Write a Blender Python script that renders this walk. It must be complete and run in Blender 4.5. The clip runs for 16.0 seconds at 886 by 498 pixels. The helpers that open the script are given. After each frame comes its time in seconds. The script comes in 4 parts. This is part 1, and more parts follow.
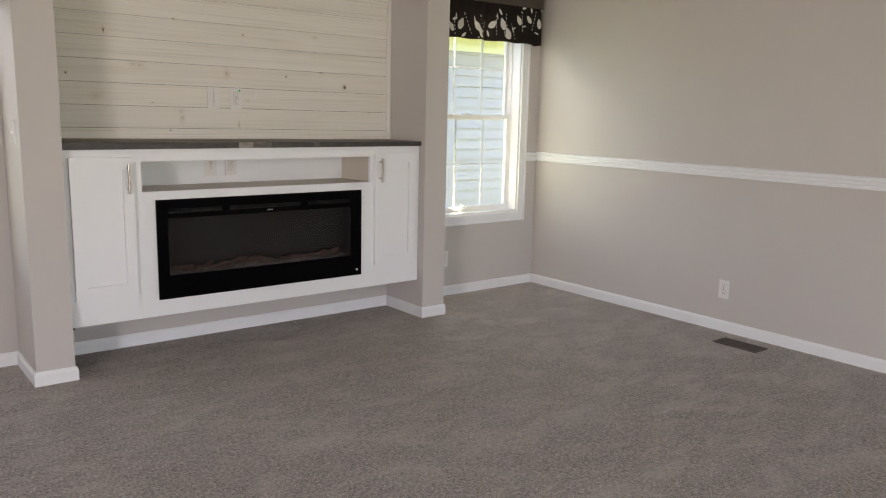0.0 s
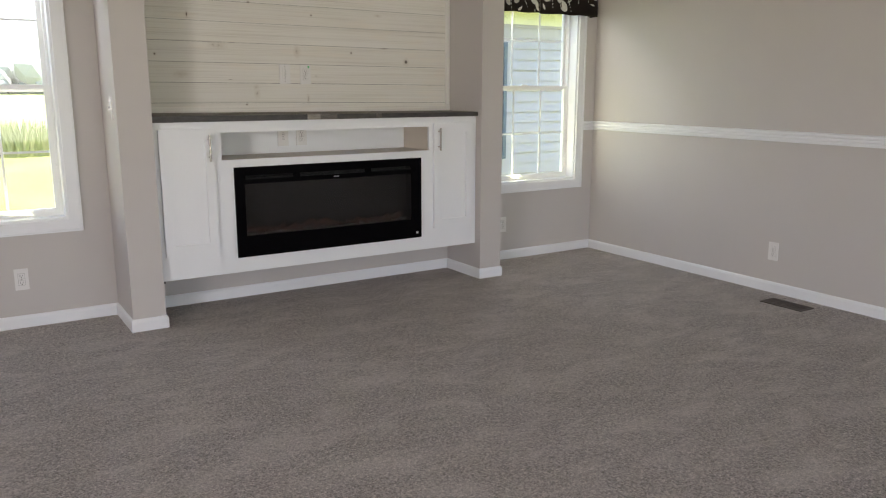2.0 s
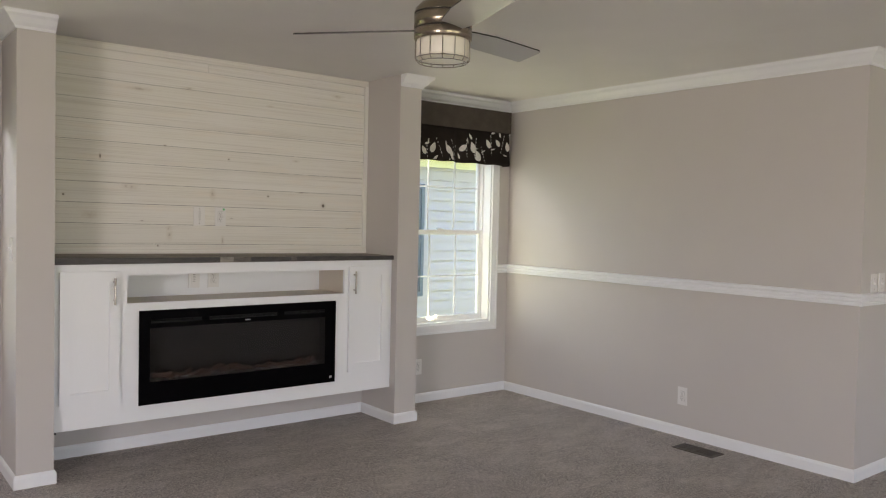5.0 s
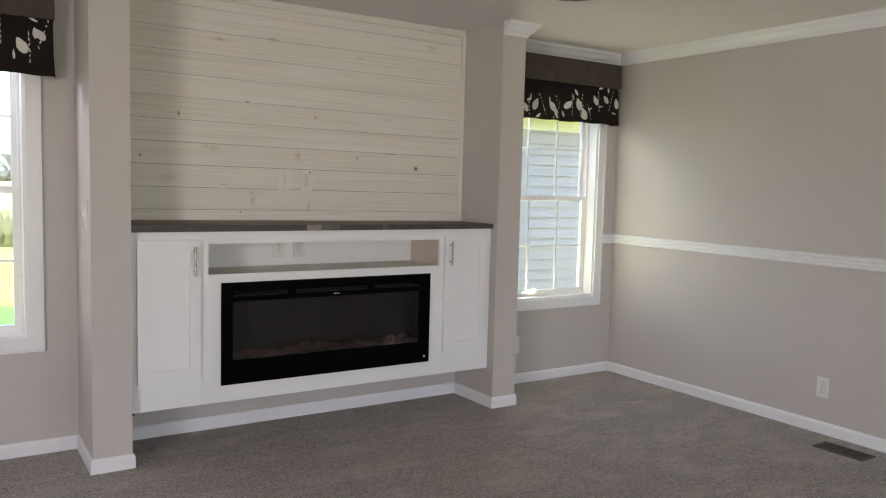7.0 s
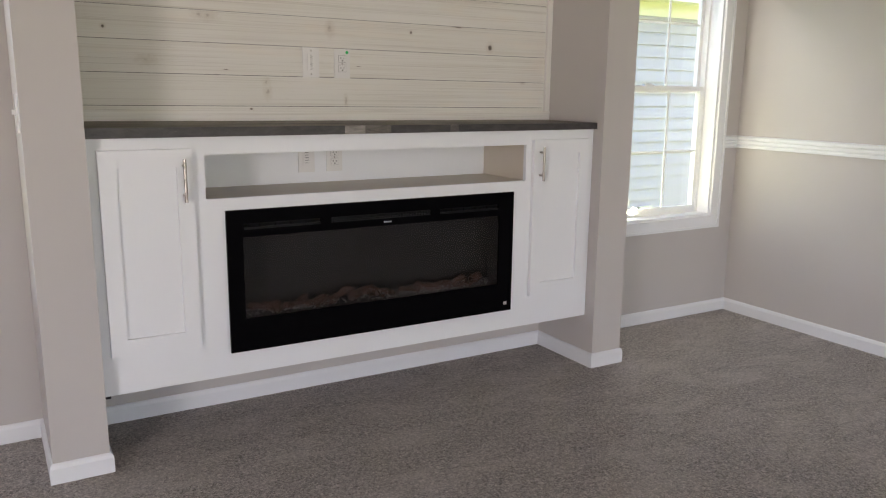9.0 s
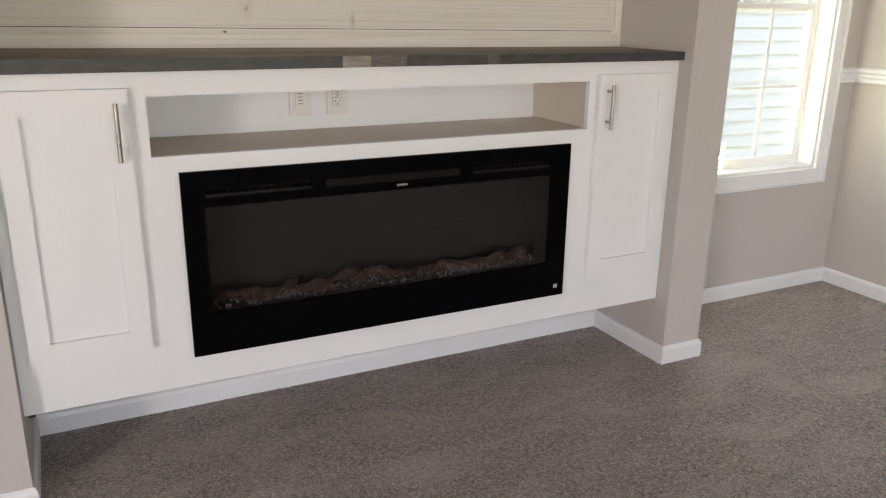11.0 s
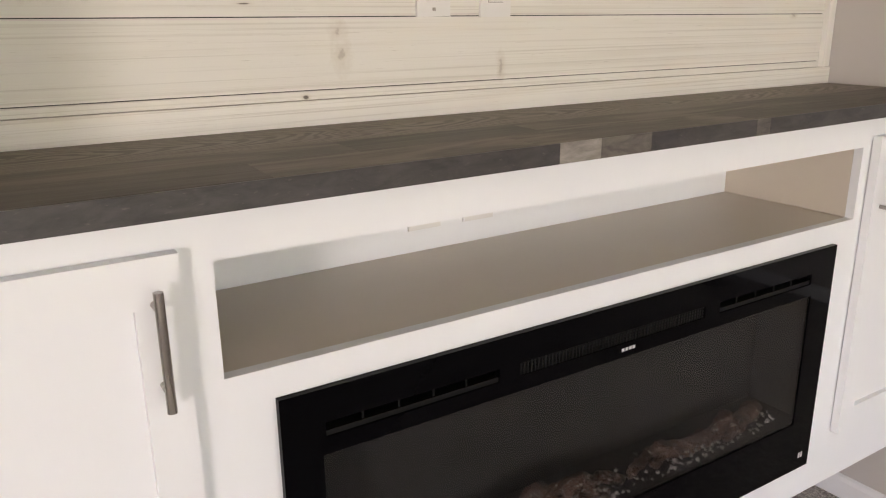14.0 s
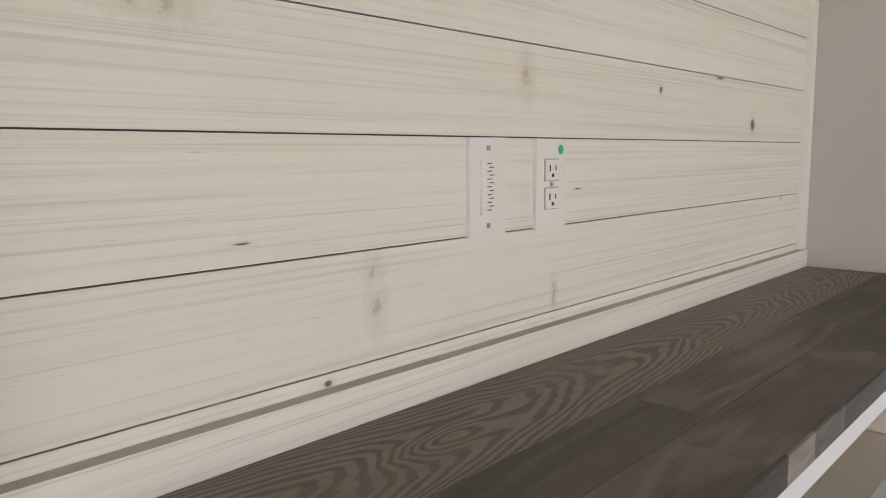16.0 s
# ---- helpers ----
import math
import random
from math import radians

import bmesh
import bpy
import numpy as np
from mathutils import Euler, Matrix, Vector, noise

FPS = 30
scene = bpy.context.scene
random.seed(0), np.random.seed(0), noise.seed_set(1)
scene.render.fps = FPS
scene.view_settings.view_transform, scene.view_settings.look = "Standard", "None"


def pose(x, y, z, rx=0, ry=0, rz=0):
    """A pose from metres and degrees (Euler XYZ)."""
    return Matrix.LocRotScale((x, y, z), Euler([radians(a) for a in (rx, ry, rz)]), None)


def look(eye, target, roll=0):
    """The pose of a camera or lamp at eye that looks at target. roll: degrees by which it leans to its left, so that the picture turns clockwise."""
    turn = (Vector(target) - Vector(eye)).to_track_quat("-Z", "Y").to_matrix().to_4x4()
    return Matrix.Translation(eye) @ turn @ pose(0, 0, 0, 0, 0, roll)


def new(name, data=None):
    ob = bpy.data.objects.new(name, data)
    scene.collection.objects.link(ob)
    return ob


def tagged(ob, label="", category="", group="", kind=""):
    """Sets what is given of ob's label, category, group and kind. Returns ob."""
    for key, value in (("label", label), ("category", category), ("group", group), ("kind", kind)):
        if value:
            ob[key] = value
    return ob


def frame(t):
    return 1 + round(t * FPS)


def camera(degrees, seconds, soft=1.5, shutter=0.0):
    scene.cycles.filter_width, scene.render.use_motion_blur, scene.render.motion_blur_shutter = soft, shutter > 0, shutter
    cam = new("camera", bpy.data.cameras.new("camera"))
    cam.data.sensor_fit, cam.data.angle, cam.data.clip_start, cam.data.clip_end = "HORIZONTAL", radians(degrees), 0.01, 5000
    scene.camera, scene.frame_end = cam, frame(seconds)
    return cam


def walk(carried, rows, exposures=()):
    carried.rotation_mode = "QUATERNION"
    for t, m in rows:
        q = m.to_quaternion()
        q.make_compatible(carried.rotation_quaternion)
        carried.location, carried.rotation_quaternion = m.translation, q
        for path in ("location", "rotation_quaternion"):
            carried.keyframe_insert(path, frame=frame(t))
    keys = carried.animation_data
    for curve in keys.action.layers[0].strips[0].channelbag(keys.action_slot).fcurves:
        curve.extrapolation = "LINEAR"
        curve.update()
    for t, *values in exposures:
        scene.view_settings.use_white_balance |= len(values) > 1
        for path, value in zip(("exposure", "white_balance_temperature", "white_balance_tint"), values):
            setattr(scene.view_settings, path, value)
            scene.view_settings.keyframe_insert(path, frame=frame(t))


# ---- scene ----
cam = camera(59.0, 16.0, soft=1.15)
PATH = [
    (0, (0.304, 0.215, 1.388), (1.53, 1.757, 1.041), 1.3),
    (0.5, (0.285, 0.022, 1.381), (1.452, 1.615, 1.061), 1.7),
    (1, (0.26, -0.122, 1.362), (1.358, 1.514, 1.017), 0.8),
    (1.5, (0.234, -0.178, 1.341), (1.285, 1.482, 0.969), 0.2),
    (2, (0.233, -0.15, 1.355), (1.287, 1.5, 0.95), 0.1),
    (2.5, (0.232, -0.146, 1.372), (1.368, 1.463, 1.024), -0.1),
    (3, (0.267, -0.145, 1.392), (1.526, 1.391, 1.153), 0.6),
    (3.5, (0.289, -0.187, 1.433), (1.602, 1.314, 1.282), 1.6),
    (6, (0.256, 0.01, 1.446), (1.4, 1.649, 1.395), 1.6),
    (6.5, (0.349, 0.214, 1.451), (1.446, 1.883, 1.356), 1.9),
    (7, (0.43, 0.38, 1.432), (1.518, 2.05, 1.267), 1.5),
    (7.5, (0.531, 0.619, 1.371), (1.555, 2.323, 1.153), 0.7),
    (8, (0.636, 0.935, 1.325), (1.632, 2.647, 1.059), 1.1),
    (8.5, (0.775, 1.28, 1.345), (1.777, 2.976, 0.999), 1.3),
    (9, (0.929, 1.566, 1.334), (1.924, 3.254, 0.933), 0.7),
    (9.5, (1.145, 1.813, 1.321), (2.064, 3.524, 0.845), 1.9),
    (12, (1.4, 2.423, 1.332), (2.25, 4.127, 0.721), 0.6),
    (12.5, (1.41, 2.588, 1.325), (2.287, 4.275, 0.705), 1.6),
    (13, (1.438, 2.856, 1.325), (2.311, 4.539, 0.688), 2.0),
    (13.5, (1.384, 3.183, 1.341), (2.328, 4.838, 0.732), 0.4),
    (14, (1.356, 3.485, 1.384), (2.388, 5.097, 0.803), -0.6),
    (14.5, (1.389, 3.783, 1.387), (2.512, 5.361, 0.888), -1.2),
    (15, (1.371, 3.996, 1.431), (2.689, 5.438, 1.003), -1.1),
    (15.5, (1.334, 4.1, 1.491), (2.78, 5.437, 1.142), -0.9),
    (16, (1.389, 4.158, 1.486), (2.877, 5.469, 1.227), -0.4),
]
EXPOSURES = ((0.0, 2.32, 6550, 13), (2.0, 2.20, 6400, 11), (3.5, 2.28, 6650, 13), (7.0, 2.12, 6400, 13), (9.0, 2.32, 6400, 14), (12.0, 2.72, 6800, 13), (13.0, 2.84, 6850, 13),
             (14.5, 3.02, 6650, 15), (15.5, 2.92, 6300, 12), (16.0, 2.76, 6250, 12))
walk(cam, [(t, look(eye, target, roll)) for t, eye, target, roll in PATH],
     exposures=EXPOSURES)

# ---- world, sun, lights ----
SUN_ELEV, SUN_AZ = 58.0, 91.0        # azimuth: degrees clockwise from +y
world = bpy.data.worlds.new("world")
scene.world = world
world.use_nodes = True
wn = world.node_tree.nodes
sky = wn.new("ShaderNodeTexSky")
sky.sky_type, sky.sun_disc = "NISHITA", False
sky.sun_elevation, sky.sun_rotation = radians(SUN_ELEV), radians(SUN_AZ)
wn["Background"].inputs["Strength"].default_value = 0.15
world.node_tree.links.new(sky.outputs[0], wn["Background"].inputs["Color"])

sun = new("sun", bpy.data.lights.new("sun", "SUN"))
sun.data.energy, sun.data.angle, sun.data.color = 5.0, radians(0.5), (1.0, 0.95, 0.87)
sd = Vector((math.sin(radians(SUN_AZ)) * math.cos(radians(SUN_ELEV)), math.cos(radians(SUN_AZ)) * math.cos(radians(SUN_ELEV)), math.sin(radians(SUN_ELEV))))
sun.matrix_world = look(sd * 30, (0, 0, 0))


def window_lamp(name, at, toward, w, h, watts, colour):
    d = bpy.data.lights.new(name, "AREA")
    d.shape, d.size, d.size_y, d.energy, d.color = "RECTANGLE", w, h, watts, colour
    ob = new(name, d)
    ob.matrix_world = look(at, toward)
    return ob


DAY = (1.0, 0.885, 0.865)
# daylight in the openings behind the camera
window_lamp("daylight_south", (0.9, -4.56, 1.15), (0.9, 0, 0.7), 2.9, 1.35, 9.2, DAY)
window_lamp("daylight_southeast", (4.6, -4.56, 1.35), (4.6, 0, 0.8), 1.9, 1.5, 7.0, DAY)
# the two back windows: added strip lamps, head for sky, sill for lawn bounce
SKY_FILL, LAWN_FILL = (0.93, 0.93, 1.0), (1.0, 0.94, 0.56)
# the head strips are set out of sight behind the valances
window_lamp("head_fill_window_1", (0.35, 4.835, 2.03), (0.6, 3.4, 0.6), 0.60, 0.09, 1.0, SKY_FILL)
window_lamp("head_fill_window_2", (4.05, 4.835, 2.03), (3.7, 3.4, 0.6), 0.60, 0.09, 1.3, (1.0, 0.96, 0.86))
window_lamp("sill_fill_window_1", (0.35, 4.797, 0.635), (0.4, 4.62, 1.3), 0.80, 0.04, 0.6, LAWN_FILL)
window_lamp("sill_fill_window_2", (4.05, 4.797, 0.635), (4.2, 4.62, 1.3), 0.74, 0.04, 1.1, LAWN_FILL)
window_lamp("daylight_west", (-3.06, -0.9, 1.4), (0, -0.9, 0.9), 1.7, 1.4, 34, DAY)

# ---- materials ----


def nodes_of(name):
    m = bpy.data.materials.new(name)
    m.use_nodes = True
    t = m.node_tree
    return m, t.nodes, t.links, t.nodes["Principled BSDF"]


def mixc(n, l, fac, a, b):
    x = n.new("ShaderNodeMix")
    x.data_type = "RGBA"
    if isinstance(fac, float):
        x.inputs[0].default_value = fac
    else:
        l.new(fac, x.inputs[0])
    for i, v in ((6, a), (7, b)):
        if isinstance(v, tuple):
            x.inputs[i].default_value = (*v, 1)
        else:
            l.new(v, x.inputs[i])
    return x.outputs[2]


def coords(n, l, scale=(1, 1, 1), shift=False):
    c = n.new("ShaderNodeTexCoord").outputs["Object"]
    mp = n.new("ShaderNodeMapping")
    mp.inputs["Scale"].default_value = scale
    l.new(c, mp.inputs[0])
    if shift:
        r = n.new("ShaderNodeObjectInfo").outputs["Random"]
        k = n.new("ShaderNodeVectorMath")
        k.operation = "SCALE"
        k.inputs[0].default_value = (37.0, 11.0, 53.0)
        l.new(r, k.inputs["Scale"])
        l.new(k.outputs[0], mp.inputs["Location"])
    return mp.outputs[0]


def noise_tex(n, l, vec, scale, detail=4.0, rough=0.55, distort=0.0):
    x = n.new("ShaderNodeTexNoise")
    x.inputs["Scale"].default_value, x.inputs["Detail"].default_value = scale, detail
    x.inputs["Roughness"].default_value, x.inputs["Distortion"].default_value = rough, distort
    l.new(vec, x.inputs["Vector"])
    return x.outputs[0]


def span(n, l, v, a, b, lo=0.0, hi=1.0):
    x = n.new("ShaderNodeMapRange")
    l.new(v, x.inputs[0])
    for i, q in zip((1, 2, 3, 4), (a, b, lo, hi)):
        x.inputs[i].default_value = q
    return x.outputs[0]


def bump_to(n, l, bsdf, height, strength, dist):
    b = n.new("ShaderNodeBump")
    b.inputs["Strength"].default_value, b.inputs["Distance"].default_value = strength, dist
    l.new(height, b.inputs["Height"])
    l.new(b.outputs[0], bsdf.inputs["Normal"])


def plain(name, c, rough=0.5, metal=0.0, vary=0.06, scale=3.0, bscale=180.0, bump=0.05, bdist=0.001, stretch=(1, 1, 1), spec=0.5):
    m, n, l, p = nodes_of(name)
    v = coords(n, l, stretch)
    big = noise_tex(n, l, v, scale)
    fine = noise_tex(n, l, v, bscale, 3.0)
    dark = tuple(q * (1 - vary) for q in c)
    lite = tuple(min(1, q * (1 + vary)) for q in c)
    col = mixc(n, l, span(n, l, big, 0.3, 0.7), dark, lite)
    l.new(mixc(n, l, span(n, l, fine, 0.35, 0.75, 0.0, 0.35), col, dark), p.inputs["Base Color"])
    l.new(span(n, l, big, 0.3, 0.7, rough * 0.9, min(1, rough * 1.1)), p.inputs["Roughness"])
    p.inputs["Metallic"].default_value = metal
    p.inputs["Specular IOR Level"].default_value = spec
    bump_to(n, l, p, fine, bump, bdist)
    return m


WALL = plain("greige_wall_paint", (0.530, 0.502, 0.482), 0.55, vary=0.015, bscale=260, bump=0.08, bdist=0.0008, spec=0.35)
CEIL = plain("ceiling_paint", (0.79, 0.78, 0.755), 0.85, vary=0.02, bscale=120, bump=0.15, bdist=0.002, spec=0.2)
TRIM = plain("white_trim_paint", (0.785, 0.80, 0.82), 0.35, vary=0.015, bscale=200, bump=0.03)
CAB = plain("white_cabinet_paint", (0.79, 0.805, 0.825), 0.38, vary=0.02, scale=2, bscale=90, bump=0.06, bdist=0.0006, stretch=(1, 1, 0.25))
# niche floor and sides get a darker tan than the cabinet white
SHELF = plain("tan_shelf_tone", (0.62, 0.555, 0.47), 0.4, vary=0.03, bscale=100, bump=0.05)
VINYL = plain("window_vinyl", (0.82, 0.83, 0.83), 0.3, vary=0.015, bump=0.02)
PLATE = plain("plate_plastic", (0.76, 0.75, 0.735), 0.25, vary=0.01, bump=0.01)
GAP = plain("shadow_gap", (0.30, 0.29, 0.28), 0.6, bump=0.0)
HOLE = plain("socket_dark", (0.02, 0.02, 0.02), 0.6, bump=0.0)
BLACK = plain("black_glass_panel", (0.002, 0.002, 0.0025), 0.05, vary=0.05, bump=0.0, spec=0.06)
SOOT = plain("firebox_black", (0.024, 0.0245, 0.024), 0.7, vary=0.1, scale=6, bump=0.0, bscale=20)
GRILL = plain("grille_black", (0.005, 0.005, 0.005), 0.5, spec=0.2)
NICKEL = plain("brushed_nickel", (0.38, 0.355, 0.325), 0.28, 1.0, vary=0.06, scale=30, bscale=400, bump=0.05, stretch=(1, 1, 0.06))
BRONZE = plain("antique_nickel", (0.36, 0.31, 0.24), 0.25, 1.0, vary=0.05, scale=20, bscale=300, bump=0.03, stretch=(0.1, 0.1, 1))
OPAL = plain("opal_glass", (0.80, 0.76, 0.66), 0.35, vary=0.02, bump=0.0)
BLADE = plain("fan_blade_silver", (0.42, 0.42, 0.42), 0.38, 0.3, vary=0.05, scale=5, stretch=(1, 1, 1))
EDGE = plain("blade_edge_dark", (0.03, 0.025, 0.02), 0.5)
REGISTER = plain("register_brown", (0.105, 0.088, 0.076), 0.45, 0.4, vary=0.1)
BROWN = plain("valance_brown_cloth", (0.075, 0.064, 0.056), 0.9, vary=0.15, scale=12, bscale=700, bump=0.3, bdist=0.001, spec=0.1)
PRINT = plain("valance_print_cloth", (0.034, 0.028, 0.025), 0.9, vary=0.15, scale=12, bscale=700, bump=0.3, bdist=0.001, spec=0.1)
LEAFC = plain("leaf_print_white", (0.66, 0.64, 0.60), 0.9, vary=0.12, scale=40, bscale=500, spec=0.1)
DOORM = plain("dark_door_paint", (0.17, 0.155, 0.145), 0.5, vary=0.05)
HINGE = plain("bronze_hinge", (0.05, 0.04, 0.035), 0.4, 0.7)
LINO = plain("hall_vinyl_floor", (0.10, 0.085, 0.075), 0.4, vary=0.15, scale=8)
SIDING = plain("vinyl_siding", (0.43, 0.392, 0.398), 0.5, vary=0.02, scale=1.5, bscale=60, bump=0.05, stretch=(0.3, 1, 2))
SHUTTER = plain("blue_grey_shutter", (0.10, 0.125, 0.16), 0.5, vary=0.06)
ROOF = plain("asphalt_shingle", (0.10, 0.095, 0.09), 0.9, vary=0.2, scale=9)
SOFFIT = plain("cream_soffit", (0.72, 0.70, 0.55), 0.5, vary=0.03)
GREEN = plain("green_sticker", (0.02, 0.45, 0.12), 0.5, vary=0.03)
INK = plain("pale_mark", (0.55, 0.55, 0.55), 0.5, vary=0.02)
PINE = plain("whitewashed_trim", (0.79, 0.775, 0.735), 0.6, vary=0.07, scale=2.0, bscale=12, bump=0.1, stretch=(22, 1, 0.6))
RAWTOP = plain("raw_trim_edge", (0.50, 0.465, 0.42), 0.7, vary=0.12, scale=9, stretch=(0.3, 1, 1))


def carpet_material():
    m, n, l, p = nodes_of("grey_carpet")
    v = coords(n, l)
    fine = noise_tex(n, l, v, 150.0, 4.0, 0.8)
    mid = noise_tex(n, l, v, 42.0, 3.0, 0.65)
    big = noise_tex(n, l, coords(n, l, (1.0, 1.9, 1.0)), 2.6, 7.0, 0.68, 0.5)
    tuft = n.new("ShaderNodeTexVoronoi")
    tuft.inputs["Scale"].default_value = 140.0
    wob = n.new("ShaderNodeVectorMath")
    wob.operation = "MULTIPLY_ADD"
    col = n.new("ShaderNodeTexNoise")
    col.inputs["Scale"].default_value = 90.0
    l.new(v, col.inputs["Vector"])
    l.new(col.outputs[1], wob.inputs[0])
    wob.inputs[1].default_value = (0.012, 0.012, 0.0)
    l.new(v, wob.inputs[2])
    l.new(wob.outputs[0], tuft.inputs["Vector"])
    clump = noise_tex(n, l, v, 75.0, 2.0, 0.6, 0.4)
    c = mixc(n, l, span(n, l, fine, 0.40, 0.60), (0.185, 0.156, 0.141), (0.95, 0.86, 0.80))
    c = mixc(n, l, span(n, l, tuft.outputs[0], 0.45, 0.85, 0.0, 0.85), c, (0.075, 0.062, 0.055))
    c = mixc(n, l, span(n, l, clump, 0.47, 0.68, 0.0, 0.50), c, (0.190, 0.158, 0.140))
    c = mixc(n, l, span(n, l, clump, 0.32, 0.48, 0.40, 0.0), c, (0.86, 0.79, 0.75))
    c = mixc(n, l, span(n, l, mid, 0.46, 0.60, 0.0, 0.42), c, (0.21, 0.178, 0.162))
    c = mixc(n, l, span(n, l, big, 0.46, 0.64, 0.0, 0.36), c, (0.80, 0.72, 0.67))
    l.new(c, p.inputs["Base Color"])
    p.inputs["Roughness"].default_value = 0.95
    p.inputs["Specular IOR Level"].default_value = 0.08
    p.inputs["Sheen Weight"].default_value = 0.4
    p.inputs["Sheen Roughness"].default_value = 0.6
    h = n.new("ShaderNodeMath")
    h.operation = "ADD"
    l.new(fine, h.inputs[0])
    l.new(clump, h.inputs[1])
    bump_to(n, l, p, h.outputs[0], 1.0, 0.014)
    return m


CARPET = carpet_material()

# knots of the shiplap: x, z, half width, half height
KNOTS = ((3.060, 1.527, 0.013, 0.016), (2.635, 1.578, 0.006, 0.007), (1.80, 1.399, 0.011, 0.0014), (2.377, 1.424, 0.010, 0.0014), (1.898, 1.244, 0.006, 0.004),
         (1.555, 1.778, 0.005, 0.014), (1.937, 1.868, 0.007, 0.005), (2.353, 1.81, 0.006, 0.006), (1.355, 1.545, 0.007, 0.007), (2.883, 1.612, 0.020, 0.003))
SMUDGES = ((2.247, 1.577, 0.015, 0.024), (1.741, 1.602, 0.026, 0.013), (1.965, 1.355, 0.011, 0.013), (2.317, 1.277, 0.007, 0.020), (1.97, 1.31, 0.012, 0.02), (2.082, 2.235, 0.026, 0.010),
           (1.782, 2.199, 0.05, 0.009), (1.707, 1.606, 0.022, 0.012), (2.841, 1.829, 0.020, 0.006), (3.164, 2.31, 0.030, 0.010), (2.643, 2.186, 0.018, 0.006), (3.257, 1.365, 0.012, 0.005), (1.50, 1.43, 0.03, 0.015))


def spots(n, l, geo, warp, places):
    """The distance to the nearest of some ovals on the board face, in their own radii."""
    best = None
    for x, z, a, b in places:
        s = n.new("ShaderNodeVectorMath")
        s.operation = "SUBTRACT"
        l.new(geo, s.inputs[0])
        s.inputs[1].default_value = (x, 4.766, z)
        k = n.new("ShaderNodeVectorMath")
        k.operation = "MULTIPLY"
        l.new(s.outputs[0], k.inputs[0])
        k.inputs[1].default_value = (1 / a, 0, 1 / b)
        d = n.new("ShaderNodeVectorMath")
        d.operation = "LENGTH"
        l.new(k.outputs[0], d.inputs[0])
        if best is None:
            best = d.outputs["Value"]
        else:
            q = n.new("ShaderNodeMath")
            q.operation = "MINIMUM"
            l.new(best, q.inputs[0])
            l.new(d.outputs["Value"], q.inputs[1])
            best = q.outputs[0]
    q = n.new("ShaderNodeMath")
    l.new(best, q.inputs[0])
    l.new(warp, q.inputs[1])
    return q.outputs[0]


def shiplap_material():
    m, n, l, p = nodes_of("whitewashed_pine")
    geo = n.new("ShaderNodeNewGeometry").outputs["Position"]
    streak = noise_tex(n, l, coords(n, l, (0.35, 1, 22), True), 3.2, 6.0, 0.62, 0.3)
    fine = noise_tex(n, l, coords(n, l, (0.25, 1, 62), True), 4.0, 4.0, 0.6, 0.15)
    big = noise_tex(n, l, coords(n, l, (1, 1, 3), True), 1.6, 3.0)
    tint = noise_tex(n, l, coords(n, l, (1, 1, 4), True), 3.5, 3.0)
    rnd = n.new("ShaderNodeObjectInfo").outputs["Random"]
    c = mixc(n, l, span(n, l, rnd, 0, 1), (0.72, 0.70, 0.65), (0.775, 0.757, 0.712))
    c = mixc(n, l, span(n, l, streak, 0.50, 0.64, 0.0, 0.38), c, (0.60, 0.565, 0.50))
    c = mixc(n, l, span(n, l, fine, 0.53, 0.66, 0.0, 0.42), c, (0.43, 0.39, 0.34))
    c = mixc(n, l, span(n, l, big, 0.45, 0.75, 0.0, 0.35), c, (0.79, 0.79, 0.775))
    c = mixc(n, l, span(n, l, tint, 0.55, 0.75, 0.0, 0.22), c, (0.80, 0.68, 0.55))
    tick = noise_tex(n, l, coords(n, l, (7, 1, 240), True), 3.0, 2.0, 0.5)
    c = mixc(n, l, span(n, l, tick, 0.71, 0.77, 0.0, 0.45), c, (0.30, 0.26, 0.21))
    warp = noise_tex(n, l, geo, 70.0, 4.0, 0.7)
    soft = span(n, l, warp, 0.0, 1.0, -0.5, 0.5)
    wild = span(n, l, warp, 0.0, 1.0, -1.6, 1.6)
    knot, smudge = spots(n, l, geo, soft, KNOTS), spots(n, l, geo, wild, SMUDGES)
    c = mixc(n, l, span(n, l, smudge, 0.5, 2.0, 0.30, 0.0), c, (0.47, 0.40, 0.31))
    c = mixc(n, l, span(n, l, smudge, 0.1, 0.45, 0.35, 0.0), c, (0.22, 0.17, 0.13))
    c = mixc(n, l, span(n, l, knot, 0.8, 2.2, 0.30, 0.0), c, (0.45, 0.38, 0.29))
    c = mixc(n, l, span(n, l, knot, 0.45, 1.0, 0.88, 0.0), c, (0.085, 0.065, 0.05))
    l.new(c, p.inputs["Base Color"])
    p.inputs["Roughness"].default_value = 0.6
    p.inputs["Specular IOR Level"].default_value = 0.3
    bump_to(n, l, p, fine, 0.25, 0.002)
    return m


